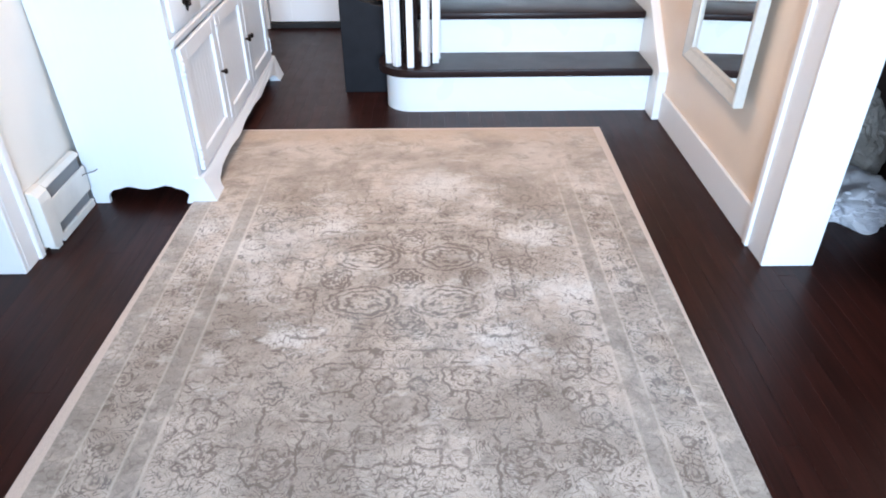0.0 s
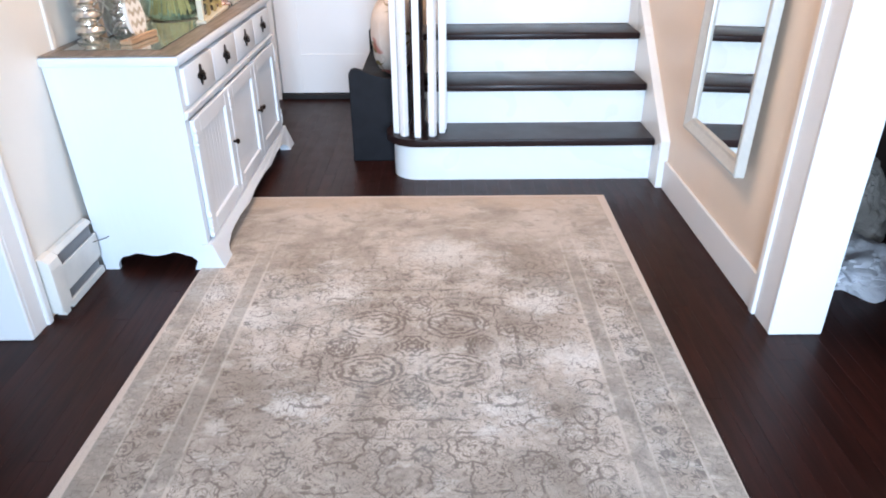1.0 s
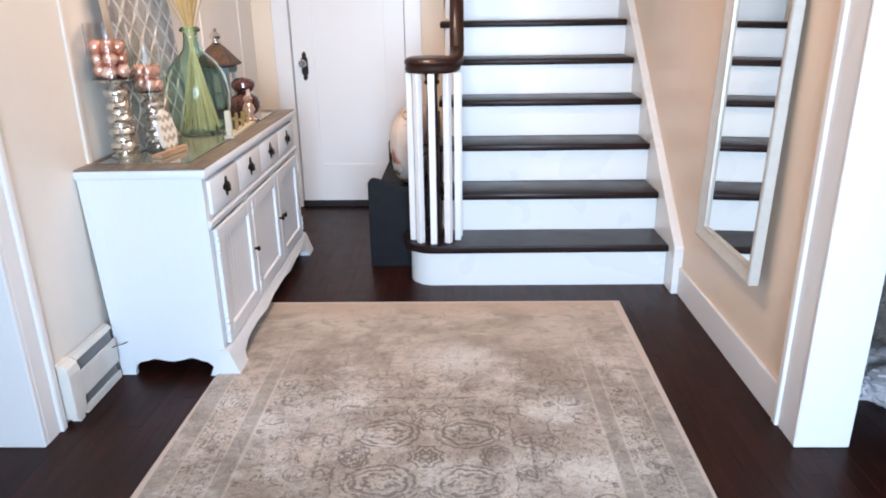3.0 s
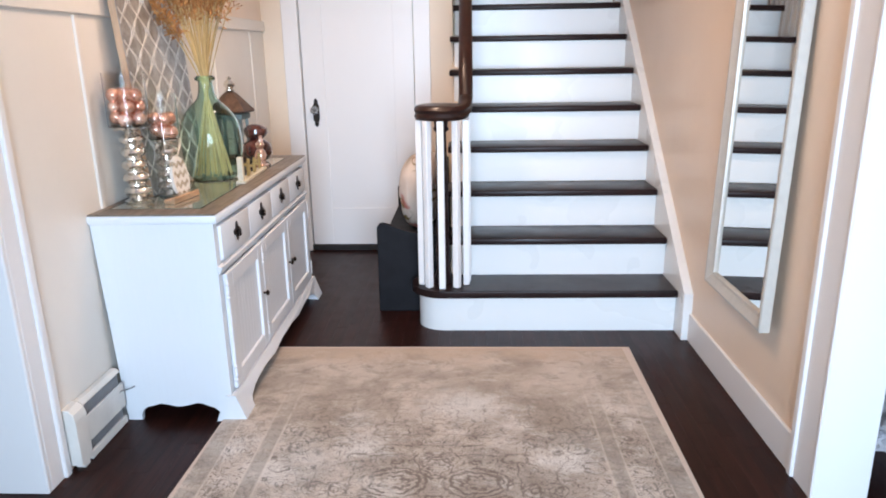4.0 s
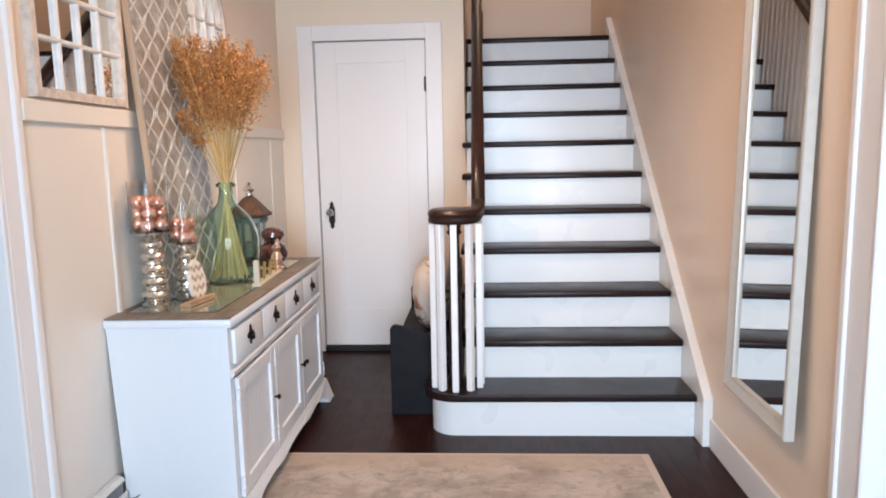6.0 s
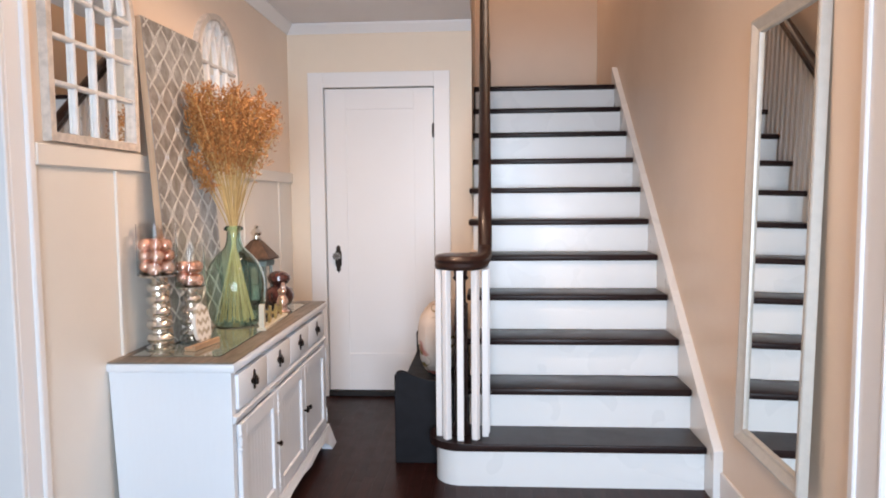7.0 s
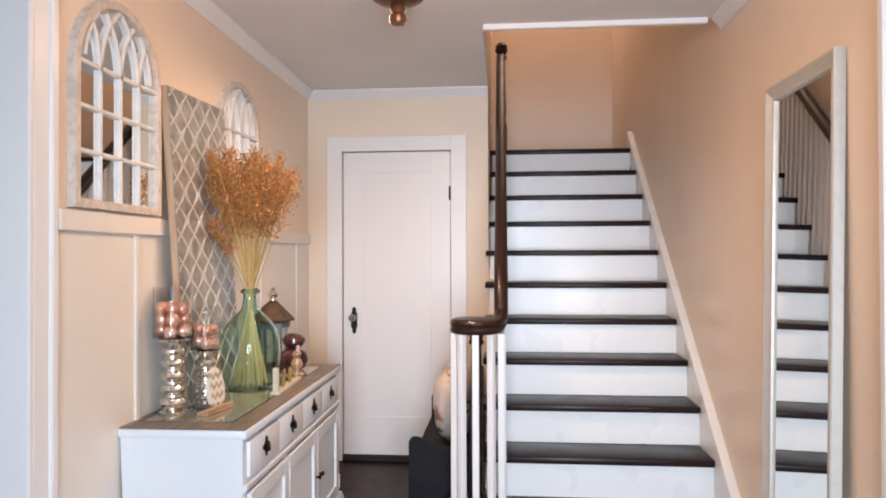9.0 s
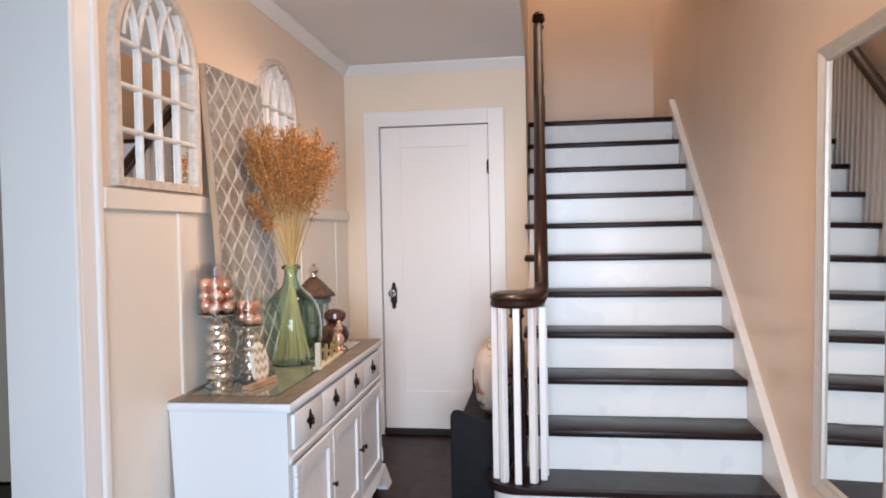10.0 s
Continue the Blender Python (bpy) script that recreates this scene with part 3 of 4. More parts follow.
    col = k.mix(k.math('MINIMUM', mul(art, wear, 1.55), 0.78), ground, dark)
    col = k.mix(mul(stripes, 0.30, k.ramp(fleck, 0.36, 0.5), k.ramp(sep.outputs[1], 1.0, 0.5)), col, (0.62, 0.57, 0.51))
    col = k.mix(inv(k.ramp(edge, 0.014, 0.018)), col, (0.60, 0.51, 0.45))
    weave = k.noise(420, 2, 0.6, vec, (1, 0.55, 1))
    col = k.mix(mul(k.ramp(weave, 0.4, 0.7), 0.22), col, (0.20, 0.17, 0.14))
    k.bump(k.math('ADD', weave, mul(art, -0.4)), 0.5, 0.003)
    return k.set(Base_Color=col, Roughness=0.93)


bm = slab([(RX0 - 0.030, RY0), (RX1 - 0.022, RY0), (RX1 + 0.019, RY1), (RX0 + 0.028, RY1)], 0.0, 0.008, bevel=0.002)   # lies a little askew
turned(bm, Matrix.Translation((-(RX0 + RX1) / 2, -(RY0 + RY1) / 2, 0)))
rug = tagged(part("area_rug", bm, rug_material()), "worn taupe and ivory oriental area rug on the floor", "rug")
rug.matrix_basis = pose((RX0 + RX1) / 2, (RY0 + RY1) / 2, 0)

# ---- sideboard ----


def prism(outline, axis, a0, a1, bm=None, bevel=0.0):
    """An outline in the two other axes, given thickness along axis from a0 to a1."""
    bm = bm or bmesh.new()
    def at(p, q, a):
        return {"x": (a, p, q), "y": (p, a, q), "z": (p, q, a)}[axis]
    lo = [bm.verts.new(at(p, q, a0)) for p, q in outline]
    hi = [bm.verts.new(at(p, q, a1)) for p, q in outline]
    n = len(outline)
    fs = [bm.faces.new(lo), bm.faces.new(list(reversed(hi)))]
    for i in range(n):
        fs.append(bm.faces.new((lo[i], hi[i], hi[(i + 1) % n], lo[(i + 1) % n])))
    if bevel:
        bmesh.ops.bevel(bm, geom=[e for f in fs[:2] for e in f.edges], offset=bevel, segments=1, affect='EDGES')
    return bm


def distressed():
    k = Nodes("distressed_white_paint")
    streak = k.noise(5, 6, 0.7, None, (30, 6, 2))
    chips = k.ramp(k.noise(38, 8, 0.75), 0.66, 0.72)
    rub = k.ramp(k.noise(6, 4), 0.5, 0.7)
    col = k.mix(k.math('MULTIPLY', k.ramp(streak, 0.3, 0.85), 0.16), (0.745, 0.770, 0.800), (0.650, 0.665, 0.690))
    col = k.mix(k.math('MULTIPLY', k.math('MULTIPLY', chips, rub), 0.5), col, (0.36, 0.33, 0.30))
    k.bump(streak, 0.05, 0.002)
    return k.set(Base_Color=col, Roughness=0.42)


M_SIDE = distressed()
M_TOPWOOD = wood("weathered_grey_wood", (0.12, 0.092, 0.072), (0.28, 0.235, 0.195), 0.42, 1, 1.6, 0.3)
DH = 0.789
side = thing("sideboard", "white distressed wooden sideboard with four drawers and three doors", "sideboard", (-1.867, -0.838, 0), 0.5)
side.scale = (1.0, 0.967, 1.0)
FX = 0.003
# carcass: ends with scalloped feet, back, bottom
wave = [(-0.345, 0.0), (-0.345, 0.020), (-0.336, 0.042), (-0.318, 0.054), (-0.296, 0.058), (-0.268, 0.067), (-0.245, 0.064), (-0.215, 0.056), (-0.190, 0.055), (-0.160, 0.061), (-0.128, 0.070), (-0.105, 0.065), (-0.088, 0.057), (-0.066, 0.051), (-0.050, 0.036), (-0.040, 0.016), (-0.036, 0.0)]
outline = [(-0.398, 0.0)] + wave + [(FX, 0.0), (FX, 0.758), (-0.430, 0.758)]
part("end_panel", prism(outline, "y", 0.012, 0.032), M_SIDE, side)
part("end_panel", prism(outline, "y", 1.437, 1.457), M_SIDE, side)
part("back_panel", box(-0.395, 0.0325, 0.06, -0.380, 1.4365, 0.758), M_SIDE, side)
part("bottom_board", box(-0.379, 0.0325, 0.085, FX - 0.001, 1.4365, 0.103), M_SIDE, side)
# face frame
bm = box(FX - 0.018, 0.0325, 0.1035, FX, 0.05, 0.758)
box(FX - 0.018, 1.42, 0.1035, FX, 1.4365, 0.758, bm=bm)
box(FX - 0.018, 0.0505, 0.566, FX - 0.0005, 1.4195, 0.612, bm=bm)
box(FX - 0.018, 0.0505, 0.746, FX - 0.0005, 1.4195, 0.758, bm=bm)
for y in (0.508, 0.962):
    box(FX - 0.018, y - 0.016, 0.1035, FX - 0.001, y + 0.016, 0.5655, bm=bm)
part("face_frame", bm, M_SIDE, side)
part("mid_moulding", sweep([(FX + 0.001, 0.014, 0.588), (FX + 0.001, 1.455, 0.588)], [(-0.0, -0.014), (0.006, -0.012), (0.010, -0.004), (0.014, 0.004), (0.014, 0.010), (0.0, 0.014)]), M_SIDE, side)
# plinth with bracket feet
foot = [(0.0, 0.0), (0.11, 0.0), (0.118, 0.022), (0.135, 0.040), (0.165, 0.046), (0.19, 0.060), (0.24, 0.066)]
mid = [(0.34, 0.070), (0.42, 0.064), (0.50, 0.055), (0.56, 0.062), (0.64, 0.072)]
half = foot + mid
L = 1.475
prof = half + [(L - y, z) for y, z in reversed(half)] + [(L, 0.104), (0.0, 0.104)]
bm = bmesh.new()
cols = []
for x, dz in ((FX + 0.001, 0), (FX + 0.034, 0), (FX + 0.036, 0)):
    cols.append([bm.verts.new((x + (0.020 * max(0.0, 1 - z / 0.05) ** 1.5 if x > FX + 0.01 else 0) - (0.018 if z > 0.09 and x > FX + 0.01 else 0), y - 0.0, z)) for y, z in prof])
n = len(prof)
for a, b in zip(cols, cols[1:]):
    for i in range(n):
        bm.faces.new((a[i], a[(i + 1) % n], b[(i + 1) % n], b[i]))
bm.faces.new(cols[0]), bm.faces.new(list(reversed(cols[-1])))
part("plinth", bm, M_SIDE, side, "white scalloped plinth with bracket feet")
part("end_skirt", prism([(FX - 0.06, 0.0), (FX + 0.001, 0.0), (FX + 0.001, 0.103), (FX - 0.02, 0.103)], "y", 0.0, 0.0115), M_SIDE, side)
# drawers with pulls
M_PULL = plain("oil_rubbed_bronze", (0.035, 0.024, 0.020), 0.38, 0.85, 0.4, 50)
quat = []
for i in range(32):
    a = 2 * math.pi * i / 32
    r = 0.028 + 0.010 * math.cos(4 * a)
    quat.append((r * math.cos(a), r * math.sin(a)))
pull_plate = finish(turned(slab(quat, 0, 0.004, bevel=0.001), pose(0, 0, 0, 0, 90, 0)), "pull_plate", M_PULL)
bm = turned(lathe([(0, 0.018), (0.006, 0.017), (0.008, 0.010), (0.005, 0.0), (0.004, -0.004), (0, -0.004)], 12), pose(0.0, 0, 0, 0, 90, 0))
lathe([(0.008 * math.sin(v), -0.009 * math.cos(v)) for v in np.linspace(0, math.pi, 9)], 12, bm, (0.011, 0.0, -0.012))
pull_drop = finish(bm, "pull_drop", M_PULL, True)
knob_mesh = finish(turned(lathe([(0.005, 0), (0.005, 0.010), (0.011, 0.014), (0.012, 0.019), (0.008, 0.024), (0, 0.025)], 14), pose(0, 0, 0, 0, 90, 0)), "knob", M_PULL, True)
wd = (1.42 - 0.05) / 4
for i in range(4):
    y0, y1 = 0.05 + i * wd + 0.003, 0.05 + (i + 1) * wd - 0.003
    d = part("drawer", box(FX - 0.02, y0, 0.615, FX + 0.012, y1, 0.740, 0.005, seg=2), M_SIDE, side, "", True)
    for nm, me in (("pull_plate", pull_plate), ("pull_drop", pull_drop)):
        ob = new(nm, me)
        ob.matrix_basis = pose(FX + 0.0122, (y0 + y1) / 2, 0.682)
        ob.parent = d
# panelled doors
wdo = (1.42 - 0.05) / 3
for i in range(3):
    y0, y1, z0, z1 = 0.05 + i * wdo + 0.004, 0.05 + (i + 1) * wdo - 0.004, 0.110, 0.562
    d = bmesh.new()
    st = 0.058
    box(FX - 0.002, y0, z0, FX + 0.016, y0 + st, z1, 0.003, d)
    box(FX - 0.002, y1 - st, z0, FX + 0.016, y1, z1, 0.003, d)
    box(FX - 0.0018, y0 + st + 0.0003, z1 - st, FX + 0.0158, y1 - st - 0.0003, z1, 0.003, d)
    box(FX - 0.0018, y0 + st + 0.0003, z0, FX + 0.0158, y1 - st - 0.0003, z0 + st, 0.003, d)
    leaf = part("cabinet_door", d, M_SIDE, side)
    bw = (y1 - y0 - 2 * st) / 9
    for j in range(9):
        ya = y0 + st + j * bw
        part("panel_board", box(FX - 0.004, ya + 0.0003, z0 + st - 0.004, FX + 0.005, ya + bw - 0.0003, z1 - st + 0.004, 0.0008), M_SIDE, leaf)
    ob = new("knob", knob_mesh)
    ob.matrix_basis = pose(FX + 0.0162, (y1 - 0.024) if i < 2 else (y0 + 0.024), 0.345)
    ob.parent = leaf
    tagged(ob, "small dark bronze knob")
    for z in (0.175, 0.50):
        hb = turned(lathe([(0, -0.042), (0.005, -0.038), (0.009, -0.026), (0.004, -0.018), (0.008, -0.012), (0.008, 0.012), (0.004, 0.018), (0.009, 0.026), (0.005, 0.038), (0, 0.042)], 8), Matrix.Translation((FX + 0.013, (y0 - 0.003) if i < 2 else (y1 + 0.003), z)))
        part("hinge", hb, M_SIDE, leaf, "paint-covered hinge")
# top: edge moulding, border boards and glass inlay
part("top", box(-0.434, 0.0, 0.758, 0.020, L, DH, 0.007, seg=2), M_SIDE, side, "white edged top", True)
zb0, zb1 = DH + 0.0002, DH + 0.005
for nm, a in (("border_board", (-0.430, 0.003, -0.402, L - 0.003)), ("border_board", (-0.062, 0.003, 0.016, L - 0.003))):
    part(nm, box(a[0], a[1], zb0, a[2], a[3], zb1, 0.0015), M_TOPWOOD, side, "weathered grey-brown border")
part("border_board", box(-0.4015, 0.003, zb0, -0.0625, 0.098, zb1 - 0.0003, 0.0015), M_TOPWOOD, side)
part("border_board", box(-0.4015, L - 0.098, zb0, -0.0625, L - 0.003, zb1 - 0.0003, 0.0015), M_TOPWOOD, side)
k = Nodes("mottled_inlay")
f = k.noise(16, 6, 0.7)
col = k.mix(k.ramp(f, 0.35, 0.65), (0.10, 0.11, 0.09), (0.34, 0.36, 0.31))
M_INLAY = k.set(Base_Color=col, Roughness=0.06, Coat_Weight=1.0, Coat_Roughness=0.03)
part("inlay_bead", box(-0.4010, 0.0985, zb0, -0.0630, L - 0.0985, zb1 - 0.002), M_PULL, side, "dark bead round the glass")
part("glass_inlay", box(-0.393, 0.1065, zb1 - 0.0018, -0.071, L - 0.1065, zb1 - 0.0004), M_INLAY, side, "glossy mottled glass inlay")

# ---- baseboard heater ----
M_HEATER = plain("enamelled_white_metal", (0.74, 0.71, 0.66), 0.38, 0.0, 0.1, 8)
M_GRILLE = plain("grey_heater_fins", (0.40, 0.39, 0.39), 0.5, 0.6)
heater = thing("baseboard_heater", "old white metal baseboard heater along the wall", "heater")
hx = XL + 0.0045
prof = [(hx, 0.02), (hx, 0.224), (hx + 0.022, 0.222), (hx + 0.040, 0.205), (hx + 0.044, 0.180), (hx + 0.044, 0.02)]
part("end_cap", prism(prof, "y", -1.166, -1.098, bevel=0.003), M_HEATER, heater)
part("back_plate", box(hx, -1.0975, 0.012, hx + 0.006, -0.848, 0.218), M_HEATER, heater)
part("front_cover", box(hx + 0.034, -1.0975, 0.072, hx + 0.042, -0.848, 0.166, 0.002), M_HEATER, heater)
part("top_cover", prism([(hx + 0.0062, 0.210), (hx + 0.0062, 0.223), (hx + 0.022, 0.221), (hx + 0.036, 0.208), (hx + 0.032, 0.202), (hx + 0.020, 0.212)], "y", -1.0975, -0.848), M_HEATER, heater)
part("foot_strip", box(hx + 0.030, -1.0975, 0.004, hx + 0.041, -0.848, 0.032, 0.002), M_HEATER, heater)
fin_mesh = finish(box(hx + 0.008, 0, 0.033, hx + 0.033, 0.0035, 0.200), "fin", M_GRILLE)
y = -1.092
while y < -0.86:
    ob = new("fin", fin_mesh)
    ob.location = (0, y, 0)
    ob.parent = heater
    y += 0.009
part("cap_foot", box(hx + 0.006, -1.14, 0.0, hx + 0.036, -1.11, 0.02), M_HEATER, heater)

# ---- bench with cushions ----
bench = thing("hall_bench", "black painted wooden hall bench beside the stairs", "bench")
BX0, BX1, BY0, BY1 = -1.452, XW - 0.03, 0.30, 1.44
endp = [(BX0, 0.0), (BX1, 0.0), (BX1, 0.415)]
endp += [(BX0 + 0.21 + 0.12 * u, 0.425 - 0.01 * u) for u in (0.8, 0.4)]
endp += [(BX0 + 0.17, 0.432), (BX0 + 0.11, 0.450), (BX0 + 0.06, 0.472), (BX0 + 0.03, 0.480), (BX0 + 0.012, 0.474), (BX0, 0.455)]
part("end_panel", prism(endp, "y", BY0, BY0 + 0.026, bevel=0.004), M_BENCH, bench)
part("end_panel", prism(endp, "y", BY1 - 0.026, BY1, bevel=0.004), M_BENCH, bench)
part("seat", box(BX0 + 0.004, BY0 + 0.0265, 0.315, BX1 - 0.0005, BY1 - 0.0265, 0.340, 0.005), M_BENCH, bench)
part("front_panel", box(BX0 + 0.020, BY0 + 0.0265, 0.06, BX0 + 0.038, BY1 - 0.0265, 0.3145), M_BENCH, bench)
part("backrest", box(BX1 - 0.024, BY0 + 0.0265, 0.3405, BX1 - 0.002, BY1 - 0.0265, 0.66, 0.006), M_BENCH, bench)


def cushion_bm(w, h, d, lumps=0.006):
    bm = bmesh.new()
    n = 18
    vs = {}
    for s in (1, -1):
        for i in range(n + 1):
            for j in range(n + 1):
                u, v = i / n * 2 - 1, j / n * 2 - 1
                rim = abs(u) == 1 or abs(v) == 1
                if rim and s < 0:
                    continue
                # corners pulled round
                x, z = u * math.sqrt(1 - v * v * 0.42), v * math.sqrt(1 - u * u * 0.42)
                t = ((1 - u ** 4) * (1 - v ** 4)) ** 0.5
                y = s * d / 2 * t + lumps * noise.noise((u * 3, v * 3, s)) * t
                vs[(i, j, s)] = bm.verts.new((x * w / 2, y, z * h / 2))
    g = lambda i, j, s: vs.get((i, j, s)) or vs[(i, j, 1)]
    for s in (1, -1):
        for i in range(n):
            for j in range(n):
                bm.faces.new([g(i, j, s), g(i + 1, j, s), g(i + 1, j + 1, s), g(i, j + 1, s)])
    return bm


def floral():
    k = Nodes("floral_linen")
    vor = k.n("ShaderNodeTexVoronoi")
    vor.inputs["Scale"].default_value = 9
    k.t.links.new(k.coord.outputs["Object"], vor.inputs["Vector"])
    petals = k.ramp(vor.outputs["Distance"], 0.42, 0.30)
    stems = k.math('SUBTRACT', 1.0, k.ramp(k.math('ABSOLUTE', k.math('SUBTRACT', k.noise(7, 1, 0.5, None, None, 1.0), 0.5)), 0.008, 0.03))
    col = k.mix(k.ramp(k.noise(6, 3), 0.3, 0.7), (0.62, 0.50, 0.42), (0.70, 0.60, 0.52))
    col = k.mix(k.math('MULTIPLY', petals, k.ramp(k.noise(5, 2), 0.5, 0.58)), col, (0.50, 0.17, 0.13))
    col = k.mix(k.math('MULTIPLY', stems, k.ramp(k.noise(4, 2), 0.45, 0.6)), col, (0.20, 0.13, 0.03))
    k.bump(k.noise(300, 2), 0.3, 0.002)
    return k.set(Base_Color=col, Roughness=0.9)


M_FLORAL = floral()
ob = tagged(part("cushion", cushion_bm(0.44, 0.44, 0.17), M_FLORAL, None, "", True), "cream cushion with faded floral print on the bench", "cushion")
ob.matrix_basis = pose(-1.246, 0.84, 0.556, 0, -12, 70)
M_CORAL = plain("coral_cloth", (0.55, 0.24, 0.13), 0.9, 0, 0.25)
ob = tagged(part("cushion", cushion_bm(0.30, 0.30, 0.13), M_CORAL, None, "", True), "small coral cushion against the bench back", "cushion")
ob.matrix_basis = pose(-1.19, 1.22, 0.488, 0, -10, 80)

# ---- arched window mirrors ----
M_WASH = plain("whitewashed_wood", (0.66, 0.58, 0.51), 0.6, 0, 0.25, 30)
M_MUNTIN = plain("white_muntin_paint", (0.74, 0.72, 0.70), 0.5, 0, 0.1, 30)


def arched_mirror(y_mid, z0):
    w, h, fr = 0.530, 0.712, 0.030
    t = thing("arched_mirror", "arched window-pane mirror in a whitewashed wooden frame", "mirror", (XL, y_mid, z0), 0.0, "arched window mirrors")
    a = w / 2
    zs = h - a
    bm = bmesh.new()
    pts_o = [(-a, 0.0), (-a, zs * 0.5)] + [(-a * math.cos(u), zs + a * math.sin(u)) for u in np.linspace(0, math.pi, 33)] + [(a, zs * 0.5), (a, 0.0)]
    ai = a - fr
    pts_i = [(-ai, fr), (-ai, zs * 0.5)] + [(-ai * math.cos(u), zs + ai * math.sin(u)) for u in np.linspace(0, math.pi, 33)] + [(ai, zs * 0.5), (ai, fr)]
    n = len(pts_o)
    rows = []
    for pts_, x in ((pts_o, 0.0), (pts_o, 0.024), ([(p[0] * 0.97 + q[0] * 0.03, p[1] * 0.97 + q[1] * 0.03) for p, q in zip(pts_o, pts_i)], 0.028), ([(p[0] * 0.1 + q[0] * 0.9, p[1] * 0.1 + q[1] * 0.9) for p, q in zip(pts_o, pts_i)], 0.028), (pts_i, 0.022), (pts_i, 0.0)):
        rows.append([bm.verts.new((x, p, q)) for p, q in pts_])
    for r, s in zip(rows, rows[1:]):
        for i in range(n):
            bm.faces.new((r[i], r[(i + 1) % n], s[(i + 1) % n], s[i]))
    part("frame", bm, M_WASH, t, "", True)
    part("mirror_glass", prism([(p * 1.03, (q - 0.3) * 1.02 + 0.3) for p, q in pts_i], "x", 0.004, 0.009), M_MIRROR, t)
    sec = [(-0.008, -0.006), (-0.008, 0.003), (-0.004, 0.007), (0.004, 0.007), (0.008, 0.003), (0.008, -0.006)]

    def bar(path):
        part("muntin", sweep([(0.0155, p, q) for p, q in path], sec, up=(1, 0, 0)), M_MUNTIN, t)
    def inside(p, q):
        return abs(p) < ai + 0.004 and (q < zs or p * p + (q - zs) ** 2 < (ai + 0.004) ** 2)
    for f in (-0.5, 0.0, 0.5):
        bar([(ai * f, fr - 0.003), (ai * f, zs)])
    for q in (fr + (zs - fr) * 0.36, fr + (zs - fr) * 0.70, zs + 0.015):
        bar([(-ai, q), (ai, q)])
    R = 1.25 * ai
    for f in (-0.5, 0.0, 0.5, -1.0, 1.0):
        for s in (1, -1):
            if abs(f) == 1.0 and s * f > 0:
                continue
            path = [(ai * f + s * R * (1 - math.cos(u)), zs + R * math.sin(u)) for u in np.linspace(0, 1.5, 26)]
            if abs(f) == 1.0:
                path = [(ai * f + s * (0.03 + R * (1 - math.cos(u))), zs + R * math.sin(u)) for u in np.linspace(0.12, 1.5, 26)]
            keep = []
            for p in path:
                if not inside(*p):
                    break
                keep.append(p)
            if len(keep) > 2:
                bar(keep)
    return t


arched_mirror(-0.850, 1.5330)
arched_mirror(0.226, 1.5330)

# loose cable end beside the sideboard
cable = bmesh.new()
sweep([(-2.2565, -0.880, 0.140), (-2.250, -0.866, 0.1415), (-2.240, -0.858, 0.140), (-2.228, -0.850, 0.141), (-2.222, -0.827, 0.140)], circle(0.0016, 6), cable)
tagged(part("cable_end", cable, M_BLACK, None, "", True), "short black cable end beside the sideboard", "cable")

# ---- things on the sideboard ----
ZT = DH + 0.0052
# leaning board with a metal lattice
M_OAKEDGE = wood("light_wood_edge", (0.46, 0.30, 0.19), (0.60, 0.42, 0.28), 0.5, 2, 1.0)
k = Nodes("silvered_canvas")
f = k.noise(11, 6, 0.7)
M_CANVAS = k.set(Base_Color=k.mix(k.ramp(f, 0.35, 0.68), (0.25, 0.23, 0.205), (0.48, 0.47, 0.45)), Roughness=0.34, Metallic=0.45)
k = Nodes("silver_leaf_lines")
f = k.noise(30, 5, 0.7)
M_LEAF = k.set(Base_Color=k.mix(k.ramp(f, 0.35, 0.7), (0.84, 0.83, 0.80), (0.62, 0.60, 0.55)), Roughness=k.math('MULTIPLY_ADD', f, 0.3, 0.25), Metallic=0.6)
PW, PH, PD = 0.545, 1.250, 0.028
board = thing("lattice_board", "leaning wood-edged wall panel with a silver lattice pattern", "wall panel", (-2.188, -0.285, ZT), 0)
board.matrix_basis = pose(-2.196, -0.262, ZT + 0.006, 1.6, -3.1, 0)
part("edge_frame", box(-PD, -PW / 2, 0.0025, -0.002, PW / 2, PH, 0.002), M_OAKEDGE, board, "pale wooden edge")
part("canvas", box(-0.0018, -PW / 2 + 0.001, 0.0035, 0.0, PW / 2 - 0.001, PH - 0.001), M_CANVAS, board, "mottled pewter ground")
lat = bmesh.new()
PX, PZ = 0.118, 0.112
strip = [(-0.0032, 0.0), (-0.0024, 0.0016), (0.0024, 0.0016), (0.0032, 0.0)]


def runs(fn, z0, z1, steps):
    """Stretches of a line over the board that stay on it."""
    out, cur = [], []
    for z in np.linspace(z0, z1, steps):
        y = fn(z)
        if abs(y) < PW / 2 - 0.004:
            cur.append((0.0002, y, z))
        else:
            if len(cur) > 2:
                out.append(cur)
            cur = []
    return out + ([cur] if len(cur) > 2 else [])


for i in range(-4, 5):
    for s in (1, -1):
        for off, amp in ((0.0, 0.54), (0.0, 0.40)):
            for path in runs(lambda z: (i + off) * PX + s * amp * PX * (0.45 * math.sin(math.pi * z / PZ) + 0.35 * math.asin(math.sin(math.pi * z / PZ))), 0.006, PH - 0.006, 110):
                sweep(path, strip, lat, up=(1, 0, 0))
